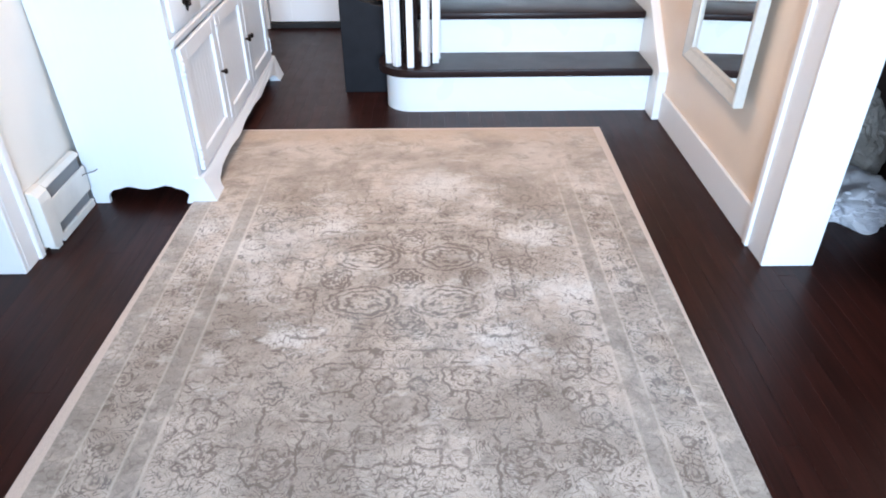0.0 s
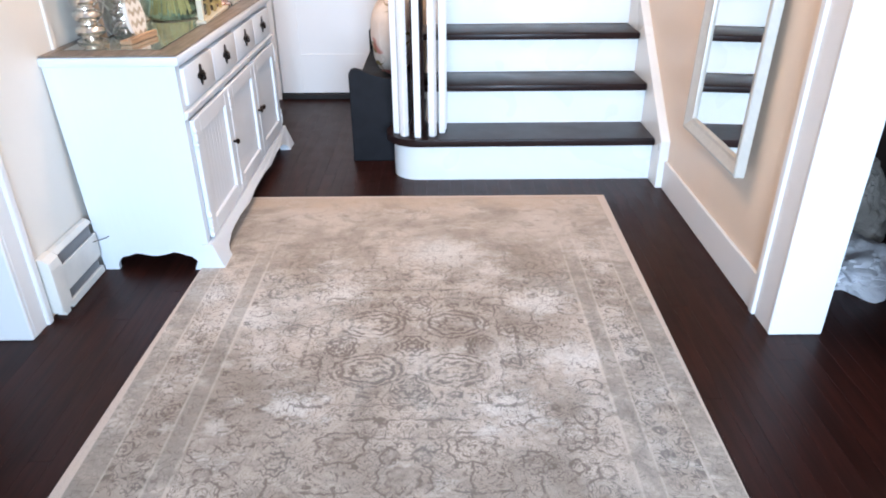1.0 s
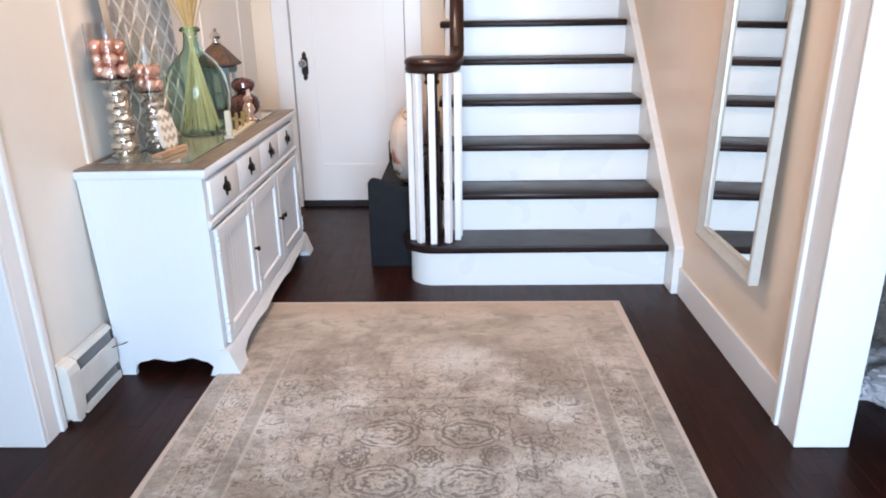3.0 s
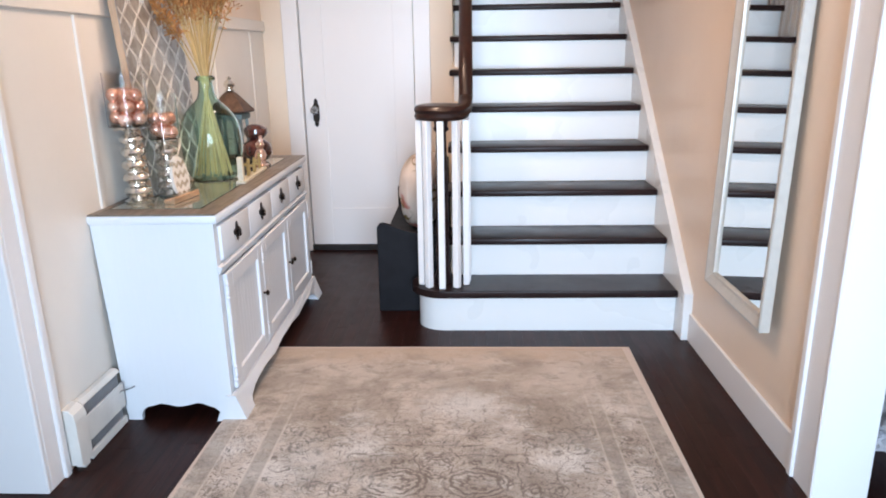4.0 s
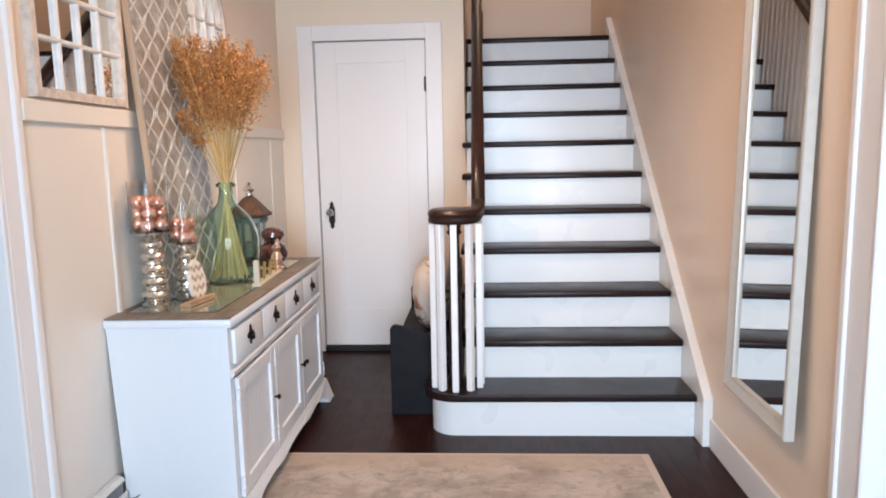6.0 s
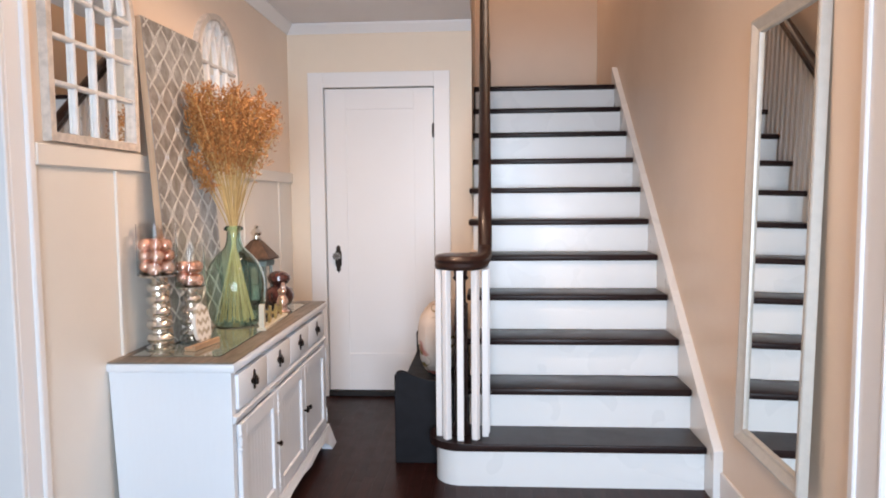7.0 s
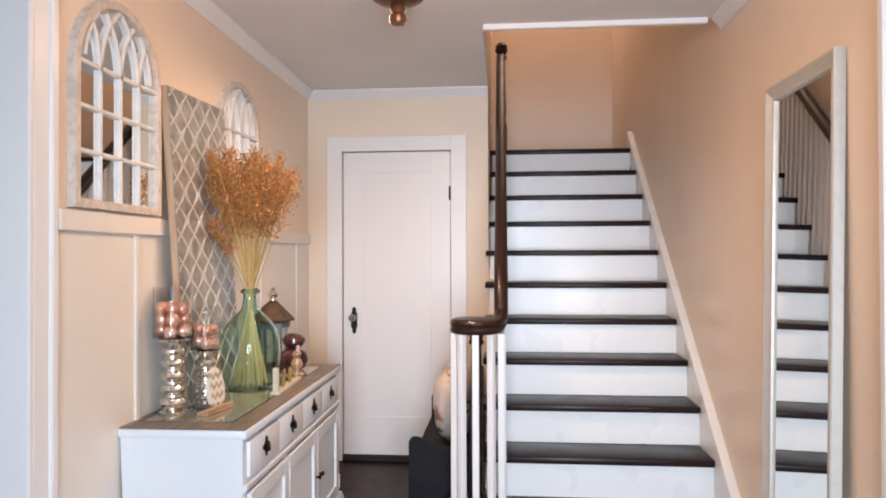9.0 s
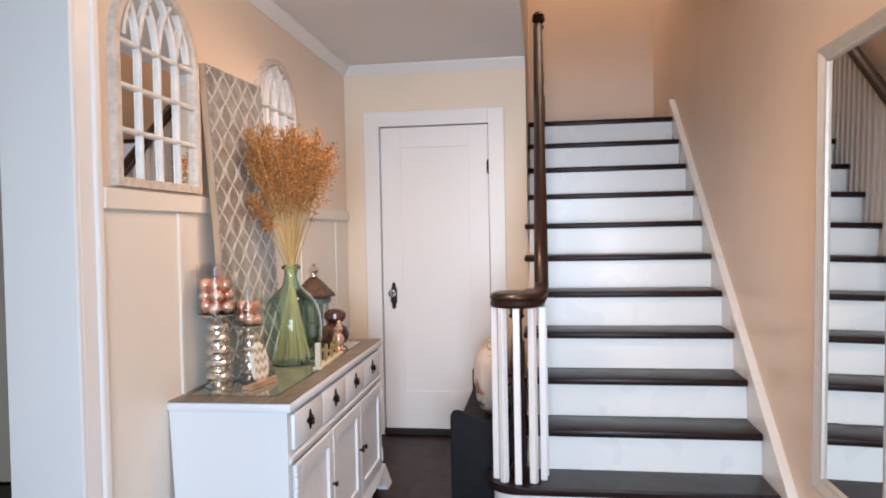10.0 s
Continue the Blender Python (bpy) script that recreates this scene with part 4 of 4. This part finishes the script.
for i in range(-3, 4):
    for j in range(0, 14):
        for oy, oz, r in ((0, 0, 0.007), (0.5, 0.5, 0.0055)):
            y, z = (i + oy) * PX, (j + oz) * PZ
            if abs(y) < PW / 2 - 0.02 and 0.02 < z < PH - 0.02:
                b = lathe([(r, 0), (r * 0.8, 0.002), (0, 0.003)], 8)
                turned(b, pose(0.0004, y, z, 0, 90, 0))
                tmp = bpy.data.meshes.new("tmp")
                b.to_mesh(tmp)
                b.free()
                lat.from_mesh(tmp)
                bpy.data.meshes.remove(tmp)
part("lattice", lat, M_LEAF, board, "raised silver lattice lines")

# clear and mercury glass
k = Nodes("clear_thin_glass")
M_GLASS = k.set(Base_Color=(0.96, 0.97, 0.97), Roughness=0.02, Transmission_Weight=1.0, IOR=1.25)
k = Nodes("mercury_glass")
f = k.noise(26, 6, 0.75)
M_MERC = k.set(Base_Color=k.mix(k.ramp(f, 0.4, 0.7), (0.86, 0.83, 0.78), (0.62, 0.56, 0.48)), Roughness=k.math('MULTIPLY_ADD', k.ramp(f, 0.45, 0.7), 0.25, 0.08), Metallic=0.95)
k = Nodes("copper_bauble")
info = k.n("ShaderNodeObjectInfo")
M_BAUBLE = k.set(Base_Color=k.mix(info.outputs["Random"], (0.90, 0.44, 0.30), (0.95, 0.66, 0.54)), Roughness=0.26, Metallic=0.75)


def candle_holder(x, y, beads, r, cyl_r, cyl_h, seed):
    t = thing("hurricane_holder", "mercury glass bubble stem holder filled with copper baubles", "candle holder", (x, y, ZT), 0, "bubble stem holders")
    prof = [(0, 0), (r * 1.0, 0), (r * 1.05, 0.006), (r * 0.7, 0.014)]
    z = 0.014
    for i in range(beads):
        bh = r * (1.04 - 0.03 * i)
        br = r * (1.04 - 0.04 * i)
        prof += [(r * 0.42 + (br - r * 0.42) * math.sin(math.pi * u) ** 0.75, z + bh * u) for u in (0.06, 0.18, 0.32, 0.5, 0.68, 0.82, 0.94)]
        z += bh
    prof += [(r * 0.40, z + 0.004), (r * 0.9, z + 0.014), (cyl_r * 0.9, z + 0.020), (cyl_r * 0.92, z + 0.026), (0, z + 0.026)]
    part("stem", lathe(prof, 32), M_MERC, t, "silvered bubble stem", True)
    zc = z + 0.0265
    part("glass_cylinder", lathe([(0, 0.0), (cyl_r, 0.0), (cyl_r, cyl_h), (cyl_r - 0.0025, cyl_h), (cyl_r - 0.0025, 0.003), (0, 0.003)], 36, at=(0, 0, zc)), M_GLASS, t, "clear glass cylinder", True)
    rg = random.Random(seed)
    rad = 0.0250
    me = finish(lathe([(rad * math.sin(u), -rad * math.cos(u)) for u in np.linspace(0, math.pi, 9)], 12), "bauble", M_BAUBLE, True)
    ring = cyl_r - rad - 0.003
    lv = 0
    zz = zc + 0.004 + rad
    while zz < zc + cyl_h * 0.62:
        cnt = 5 if lv % 2 == 0 else 4
        for j in range(cnt):
            a = 2 * math.pi * (j / cnt) + lv * 0.6 + rg.uniform(-0.2, 0.2)
            ob = new("bauble", me)
            ob.location = (ring * math.cos(a) * rg.uniform(0.9, 1), ring * math.sin(a) * rg.uniform(0.9, 1), zz + rg.uniform(-0.006, 0.008))
            ob.parent = t
        ob = new("bauble", me)
        ob.location = (rg.uniform(-0.006, 0.006), rg.uniform(-0.006, 0.006), zz + 0.004)
        ob.parent = t
        zz += rad * 1.62
        lv += 1
    return t


candle_holder(-2.218, -0.606, 5, 0.049, 0.072, 0.190, 1)
candle_holder(-2.146, -0.486, 4, 0.045, 0.056, 0.170, 2)

# egg plaque with zigzag bands
k = Nodes("chevron_egg")
sep = k.n("ShaderNodeSeparateXYZ")
k.t.links.new(k.coord.outputs["Object"], sep.inputs[0])
tri = k.math('PINGPONG', sep.outputs[0], 0.016)
saw = k.math('FRACT', k.math('MULTIPLY', k.math('ADD', sep.outputs[2], tri), 26.0))
band = k.math('MULTIPLY', k.ramp(saw, 0.30, 0.34), k.math('SUBTRACT', 1.0, k.ramp(saw, 0.74, 0.78)))
rim = k.math('MULTIPLY', k.ramp(k.math('ABSOLUTE', sep.outputs[0]), 0.042, 0.038), k.ramp(k.math('ABSOLUTE', k.math('SUBTRACT', sep.outputs[2], 0.078)), 0.066, 0.060))
col = k.mix(k.math('MULTIPLY', band, rim), (0.74, 0.68, 0.60), k.mix(k.ramp(k.noise(60, 4), 0.4, 0.6), (0.34, 0.26, 0.17), (0.48, 0.40, 0.29)))
M_EGG = k.set(Base_Color=col, Roughness=0.5)
bm = prism([(0.051 * math.sin(u) * (1 + 0.10 * math.cos(u)), 0.080 - 0.080 * math.cos(u)) for u in np.linspace(0, 2 * math.pi, 41)[:-1]], "y", -0.007, 0.007, bevel=0.003)
ob = tagged(part("egg_plaque", bm, M_EGG, None, "", True), "cream egg-shaped plaque with gold zigzag bands", "decoration")
ob.matrix_basis = pose(-2.078, -0.535, ZT, -6, 0, 80)

M_BLOCK = wood("raw_pine", (0.42, 0.25, 0.14), (0.58, 0.37, 0.22), 0.6, 1, 2.0)
block = thing("wooden_stand", "small raw pine plank stand on the sideboard", "stand", (-2.068, -0.590, ZT), -9)
part("base", box(-0.022, -0.075, 0, 0.022, 0.100, 0.013, 0.002), M_BLOCK, block)
part("lip", box(0.008, -0.075, 0.0132, 0.022, 0.100, 0.022, 0.002), M_BLOCK, block)

# green bottle with dried grass
k = Nodes("green_bottle_glass")
M_GREEN = k.set(Base_Color=(0.60, 0.77, 0.72), Roughness=0.03, Transmission_Weight=1.0, IOR=1.33)
demi = thing("green_demijohn", "wide green glass demijohn on the sideboard", "bottle", (-2.104, -0.118, ZT), 0)
bp = [(0, 0), (0.084, 0), (0.094, 0.006), (0.112, 0.034), (0.124, 0.070), (0.131, 0.115), (0.133, 0.165), (0.130, 0.205), (0.121, 0.243), (0.105, 0.278), (0.082, 0.308), (0.058, 0.330), (0.041, 0.348), (0.035, 0.368), (0.031, 0.395), (0.030, 0.420), (0.036, 0.424), (0.037, 0.438), (0.033, 0.442)]
ip = [(max(r - 0.0045, 0.0), max(z, 0.006)) for r, z in reversed(bp[1:-3])] + [(0, 0.012)]
body = part("glass_body", lathe(bp + ip, 48), M_GREEN, demi, "translucent green glass", True)
body.visible_shadow = False
ring = part("neck_ring", lathe([(0.0365, 0.421), (0.0415, 0.424), (0.0425, 0.430), (0.0415, 0.435), (0.0375, 0.4375)], 40), M_GREEN, demi, "thick green glass lip", True)
ring.visible_shadow = False

grass = thing("dried_grass", "bunch of golden dried grass stems in the demijohn", "dried plant", (-2.104, -0.118, ZT), 0)
k = Nodes("dried_straw")
geo = k.n("ShaderNodeNewGeometry")
col = k.mix(geo.outputs["Random Per Island"], (0.34, 0.22, 0.075), (0.66, 0.48, 0.22))
M_STRAW = k.set(Base_Color=col, Roughness=0.7)
k = Nodes("dried_seed_heads")
geo = k.n("ShaderNodeNewGeometry")
col = k.mix(geo.outputs["Random Per Island"], (0.27, 0.105, 0.030), (0.58, 0.28, 0.09))
M_SEED = k.set(Base_Color=col, Roughness=0.75)
rg = random.Random(11)
stem_bm, seed_bm = bmesh.new(), bmesh.new()


def flake(bm, p, d, ln, wd):
    d = d.normalized()
    s = d.orthogonal().normalized()
    s = (Matrix.Rotation(rg.uniform(0, 6.3), 3, d) @ s)
    u = d.cross(s)
    a = bm.verts.new(p)
    b = bm.verts.new(p + d * ln)
    m = p + d * ln * 0.45
    q = [bm.verts.new(m + s * wd), bm.verts.new(m - s * wd * 0.5 + u * wd * 0.8), bm.verts.new(m - s * wd * 0.5 - u * wd * 0.8)]
    for i in range(3):
        bm.faces.new((a, q[i], q[(i + 1) % 3]))
        bm.faces.new((b, q[(i + 1) % 3], q[i]))


for i in range(92):
    a = rg.uniform(0, 2 * math.pi)
    rb = 0.085 * math.sqrt(rg.random())
    foot = Vector((rb * math.cos(a), rb * math.sin(a), 0.02))
    b = a + math.pi + rg.uniform(-0.7, 0.7)
    neck = Vector((0.018 * math.cos(b) * rg.random(), 0.018 * math.sin(b) * rg.random(), 0.40))
    u = rg.uniform(-0.205, 0.165)      # fan across the wall, ragged at the top
    h = rg.uniform(0.88, 1.06) - abs(u) * 0.3
    if i > 80:
        u, h = rg.choice((0.20, 0.21, 0.17, -0.21, -0.18)), rg.uniform(0.86, 1.0)
    elif i < 4:
        u, h = rg.uniform(-0.22, -0.15), rg.uniform(0.66, 0.76)
    way = (0.58, 0.80) if u < 0 else (0.78, 0.62)
    v = rg.gauss(0, 0.03)
    top = Vector((u * way[0] + v * 0.6, u * way[1] - v, h))
    mid_ = neck + Vector(((top.x - neck.x) * 0.36 + rg.uniform(-0.015, 0.015), (top.y - neck.y) * 0.36 + rg.uniform(-0.015, 0.015), (top.z - neck.z) * 0.56))
    path = []
    for u in np.linspace(0, 1, 5):
        path.append(foot.lerp(neck, u))
    for u in np.linspace(0.12, 1, 9):
        path.append(neck * (1 - u) ** 2 + mid_ * 2 * u * (1 - u) + top * u * u)
    sweep(path, circle(rg.uniform(0.0013, 0.0021), 5), stem_bm, up=(1, 0.2, 0.1))
    # seed head along the upper part of the stem
    n0 = rg.uniform(0.46, 0.66)
    for j in range(110):
        u = n0 + (1.06 - n0) * rg.random()
        p = neck * (1 - u) ** 2 + mid_ * 2 * u * (1 - u) + top * u * u
        d = Vector((rg.gauss(0, 1), rg.gauss(0, 1), rg.gauss(0.9, 0.7)))
        rad = 0.034 * (1 - abs((u - n0) / (1.1 - n0) - 0.45) * 1.1)
        p = p + Vector((rg.gauss(0, 1), rg.gauss(0, 1), rg.gauss(0, 1))) * max(rad, 0.004) * 0.6
        flake(seed_bm, p, d, rg.uniform(0.014, 0.032), rg.uniform(0.0020, 0.0042))
part("stems", stem_bm, M_STRAW, grass, "straight straw stems")
tagged(part("seed_heads", seed_bm, M_SEED, grass, "feathery golden brown seed heads"), kind="stuff")

# lantern, ball, figurine, word block
M_LROOF = plain("rust_brown_metal", (0.13, 0.075, 0.05), 0.5, 0.5, 0.45, 30)
M_LBODY = plain("verdigris_metal", (0.16, 0.20, 0.19), 0.55, 0.3, 0.4, 40)
lan = thing("lantern", "weathered metal lantern with a brown roof and silver finial", "lantern", (-2.208, 0.490, ZT), 20)
lan.scale = (1.18, 1.18, 1.08)
part("base", lathe([(0, 0), (0.075, 0), (0.080, 0.012), (0.066, 0.022), (0, 0.022)], 6), M_LROOF, lan)
for i in range(6):
    a = radians(60 * i)
    part("post", box(-0.006, -0.006, 0.0225, 0.006, 0.006, 0.190), M_LBODY, lan).matrix_basis = pose(0.060 * math.cos(a), 0.060 * math.sin(a), 0, 0, 0, 60 * i)
part("lantern_glass", lathe([(0.054, 0.0225), (0.054, 0.19), (0.052, 0.19), (0.052, 0.0225)], 6), M_GLASS, lan)
part("candle", lathe([(0, 0.0225), (0.028, 0.0225), (0.029, 0.09), (0.02, 0.096), (0, 0.094)], 16), plain("ivory_wax", (0.72, 0.66, 0.54), 0.5), lan, "ivory candle", True)
part("collar", lathe([(0.050, 0.1905), (0.074, 0.1905), (0.078, 0.215), (0.060, 0.222), (0, 0.222)], 6), M_LBODY, lan, "green-grey collar")
part("roof", lathe([(0, 0.2225), (0.094, 0.2225), (0.098, 0.232), (0.090, 0.240), (0.060, 0.275), (0.034, 0.305), (0.020, 0.318), (0, 0.318)], 6), M_LROOF, lan, "brown metal roof")
part("finial", lathe([(0.012, 0.318), (0.026, 0.324), (0.014, 0.333), (0.022, 0.343), (0.026, 0.354), (0.018, 0.368), (0.008, 0.376), (0.012, 0.384), (0, 0.392)], 20), M_MERC, lan, "silver finial", True)

k = Nodes("oxblood_glaze")
f = k.noise(22, 5, 0.7)
M_OX = k.set(Base_Color=k.mix(k.ramp(f, 0.4, 0.65), (0.035, 0.010, 0.009), (0.11, 0.035, 0.026)), Roughness=0.14, Coat_Weight=0.6)
bm = lathe([(0, 0), (0.034, 0), (0.052, 0.012), (0.066, 0.038), (0.068, 0.058), (0.058, 0.084), (0.036, 0.098), (0.030, 0.104), (0.042, 0.112), (0.054, 0.130), (0.052, 0.150), (0.036, 0.164), (0.012, 0.170), (0, 0.170)], 28)
ob = tagged(part("glazed_jar", bm, M_OX, None, "", True), "dark oxblood glazed round jar with lid", "jar")
ob.matrix_basis = pose(-2.060, 0.385, ZT) @ Matrix.Diagonal((1.1, 1.1, 1.1, 1))

k = Nodes("rose_gold")
M_ROSE = k.set(Base_Color=(0.86, 0.60, 0.50), Roughness=0.22, Metallic=0.9)
bm = lathe([(0, 0), (0.026, 0), (0.028, 0.008), (0.018, 0.014), (0.017, 0.03), (0.022, 0.052), (0.017, 0.070), (0.010, 0.082), (0.015, 0.092), (0.017, 0.102), (0.010, 0.115), (0, 0.118)], 14)
for s in (-1, 1):
    lathe([(0.0055, 0), (0.0065, 0.012), (0.003, 0.032), (0, 0.036)], 8, bm, (0.004, s * 0.010, 0.108))
ob = tagged(part("figurine", bm, M_ROSE, None, "", True), "small rose gold animal figurine", "figurine")
ob.matrix_basis = pose(-1.990, 0.205, ZT) @ Matrix.Diagonal((1.35, 1.35, 1.05, 1))

M_GOLD = plain("brushed_gold", (0.62, 0.46, 0.20), 0.3, 0.9, 0.2, 60)
M_CREAM = plain("cream_painted_wood", (0.66, 0.60, 0.46), 0.5, 0, 0.12, 30)
word = thing("word_block", "wooden strip with upright gold bars as lettering", "decoration", (-1.950, -0.068, ZT), 3)
part("base", box(-0.020, -0.205, 0, 0.020, 0.190, 0.012, 0.002), M_CREAM, word)
part("upright", box(-0.011, -0.200, 0.0122, 0.011, -0.176, 0.112, 0.002), M_CREAM, word, "tall cream upright")
for i, hh in enumerate((0.060, 0.045, 0.066, 0.045, 0.058, 0.070)):
    part("letter_bar", box(-0.016 + 0.010 * (i % 2), -0.130 + i * 0.052, 0.0124, -0.004 + 0.010 * (i % 2), -0.118 + i * 0.052, 0.0142 + hh, 0.002), M_GOLD, word)
for i, zz in ((0, 0.050), (2, 0.030), (3, 0.044), (4, 0.022)):
    part("letter_bar", box(-0.004, -0.128 + i * 0.052, 0.0142 + zz, 0.018, -0.120 + i * 0.052, 0.026 + zz, 0.002), M_GOLD, word)

# ---- ceiling light ----
lamp = thing("ceiling_light", "bronze flush ceiling light with turned finial", "ceiling light", (-1.405, -0.317, ZC), 0)
M_BRONZE = plain("aged_bronze", (0.20, 0.095, 0.055), 0.35, 0.7, 0.35, 30)
part("canopy", lathe([(0, -0.0005), (0.085, -0.0005), (0.105, -0.018), (0.108, -0.050), (0.104, -0.072), (0.070, -0.092), (0.034, -0.100), (0, -0.100)], 36), M_BRONZE, lamp, "", True)
part("finial", lathe([(0.030, -0.100), (0.036, -0.112), (0.028, -0.122), (0.024, -0.132), (0.034, -0.142), (0.036, -0.160), (0.028, -0.176), (0.0, -0.182)], 24), M_BRONZE, lamp, "", True)

# ---- bag and towel in the dark side room ----


def heap(rx, ry, rz, seed, rough, n=36):
    bm = bmesh.new()
    bmesh.ops.create_icosphere(bm, subdivisions=5, radius=1.0)
    for v in bm.verts:
        p = v.co.copy()
        f = 1 + rough * noise.noise(p * 1.7 + Vector((seed, 0, 0))) + rough * 0.6 * abs(noise.noise(p * 4.2 + Vector((0, seed, 0)))) - rough * 0.35 * abs(noise.noise(p * 9 + Vector((0, 0, seed))))
        v.co = Vector((p.x * f * rx, p.y * f * ry, max(p.z * f, -0.55) * rz))
    lo = min(v.co.z for v in bm.verts)
    for v in bm.verts:
        v.co.z -= lo
    return bm


k = Nodes("white_terry_cloth")
k.bump(k.noise(240, 3), 0.8, 0.006)
M_TERRY = k.set(Base_Color=k.mix(k.ramp(k.noise(12, 4), 0.4, 0.7), (0.72, 0.71, 0.74), (0.58, 0.58, 0.63)), Roughness=0.95)
ob = tagged(part("towel", heap(0.16, 0.15, 0.075, 3.1, 0.4), M_TERRY, None, "", True), "crumpled white towel on the dark floor", "towel")
ob.matrix_basis = pose(0.50, -0.92, 0.0)
k = Nodes("cloudy_plastic")
k.bump(k.noise(30, 4, 0.6, None, None, 1.5), 0.7, 0.02)
M_BAG = k.set(Base_Color=k.mix(k.ramp(k.noise(7, 4), 0.4, 0.65), (0.36, 0.32, 0.28), (0.55, 0.50, 0.45)), Roughness=0.28, Transmission_Weight=0.25)
bm = heap(0.12, 0.11, 0.21, 7.7, 0.38)
bag = tagged(part("plastic_bag", bm, M_BAG, None, "", True), "cloudy plastic bag tied and standing on the floor", "bag")
bag.matrix_basis = pose(0.60, -0.66, 0.0)


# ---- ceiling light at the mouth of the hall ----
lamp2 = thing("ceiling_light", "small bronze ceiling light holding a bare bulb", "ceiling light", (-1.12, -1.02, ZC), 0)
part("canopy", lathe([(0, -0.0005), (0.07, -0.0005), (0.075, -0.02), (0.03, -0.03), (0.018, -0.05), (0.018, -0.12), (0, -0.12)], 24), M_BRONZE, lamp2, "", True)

# ---- floor planks ----
planks = tagged(new("floor"), "dark espresso-stained strip wood floor", "floor", "", "structure")
W = 0.0572
plank_meshes = {}


def plank_mesh(length):
    if length not in plank_meshes:
        bm = box(-W / 2 + 0.0001, -length / 2 + 0.0004, -0.012, W / 2 - 0.0001, length / 2 - 0.0004, 0.0)
        bmesh.ops.bevel(bm, geom=[e for e in bm.edges if all(v.co.z > -0.001 for v in e.verts)], offset=0.0003, segments=1, affect='EDGES')
        plank_meshes[length] = finish(bm, "plank", M_FLOOR)
    return plank_meshes[length]


rng = random.Random(4)
count = 0
far_bm = bmesh.new()
for i in range(-9, 62):
    x = 0.62 - i * W
    y = -5.45 - rng.random() * 1.1
    while y < 1.6:
        length = rng.choice((0.9, 1.3, 1.7))
        y0, y1 = max(y, -5.49), y + length
        y = y1
        if y1 < -5.3:
            continue
        if XL - 0.05 < x < 0.62 and y1 > -2.75 and y1 < 1.75:
            ob = new("plank", plank_mesh(length))
            ob.location = (x, (y0 + y1) / 2, 0)
            ob.parent = planks
            count += 1
        else:
            box(x - W / 2, y0, -0.012, x + W / 2, y1, -0.0005, bm=far_bm)
ob = part("plank_rest", far_bm, M_FLOOR, planks)
tagged(ob, kind="stuff")
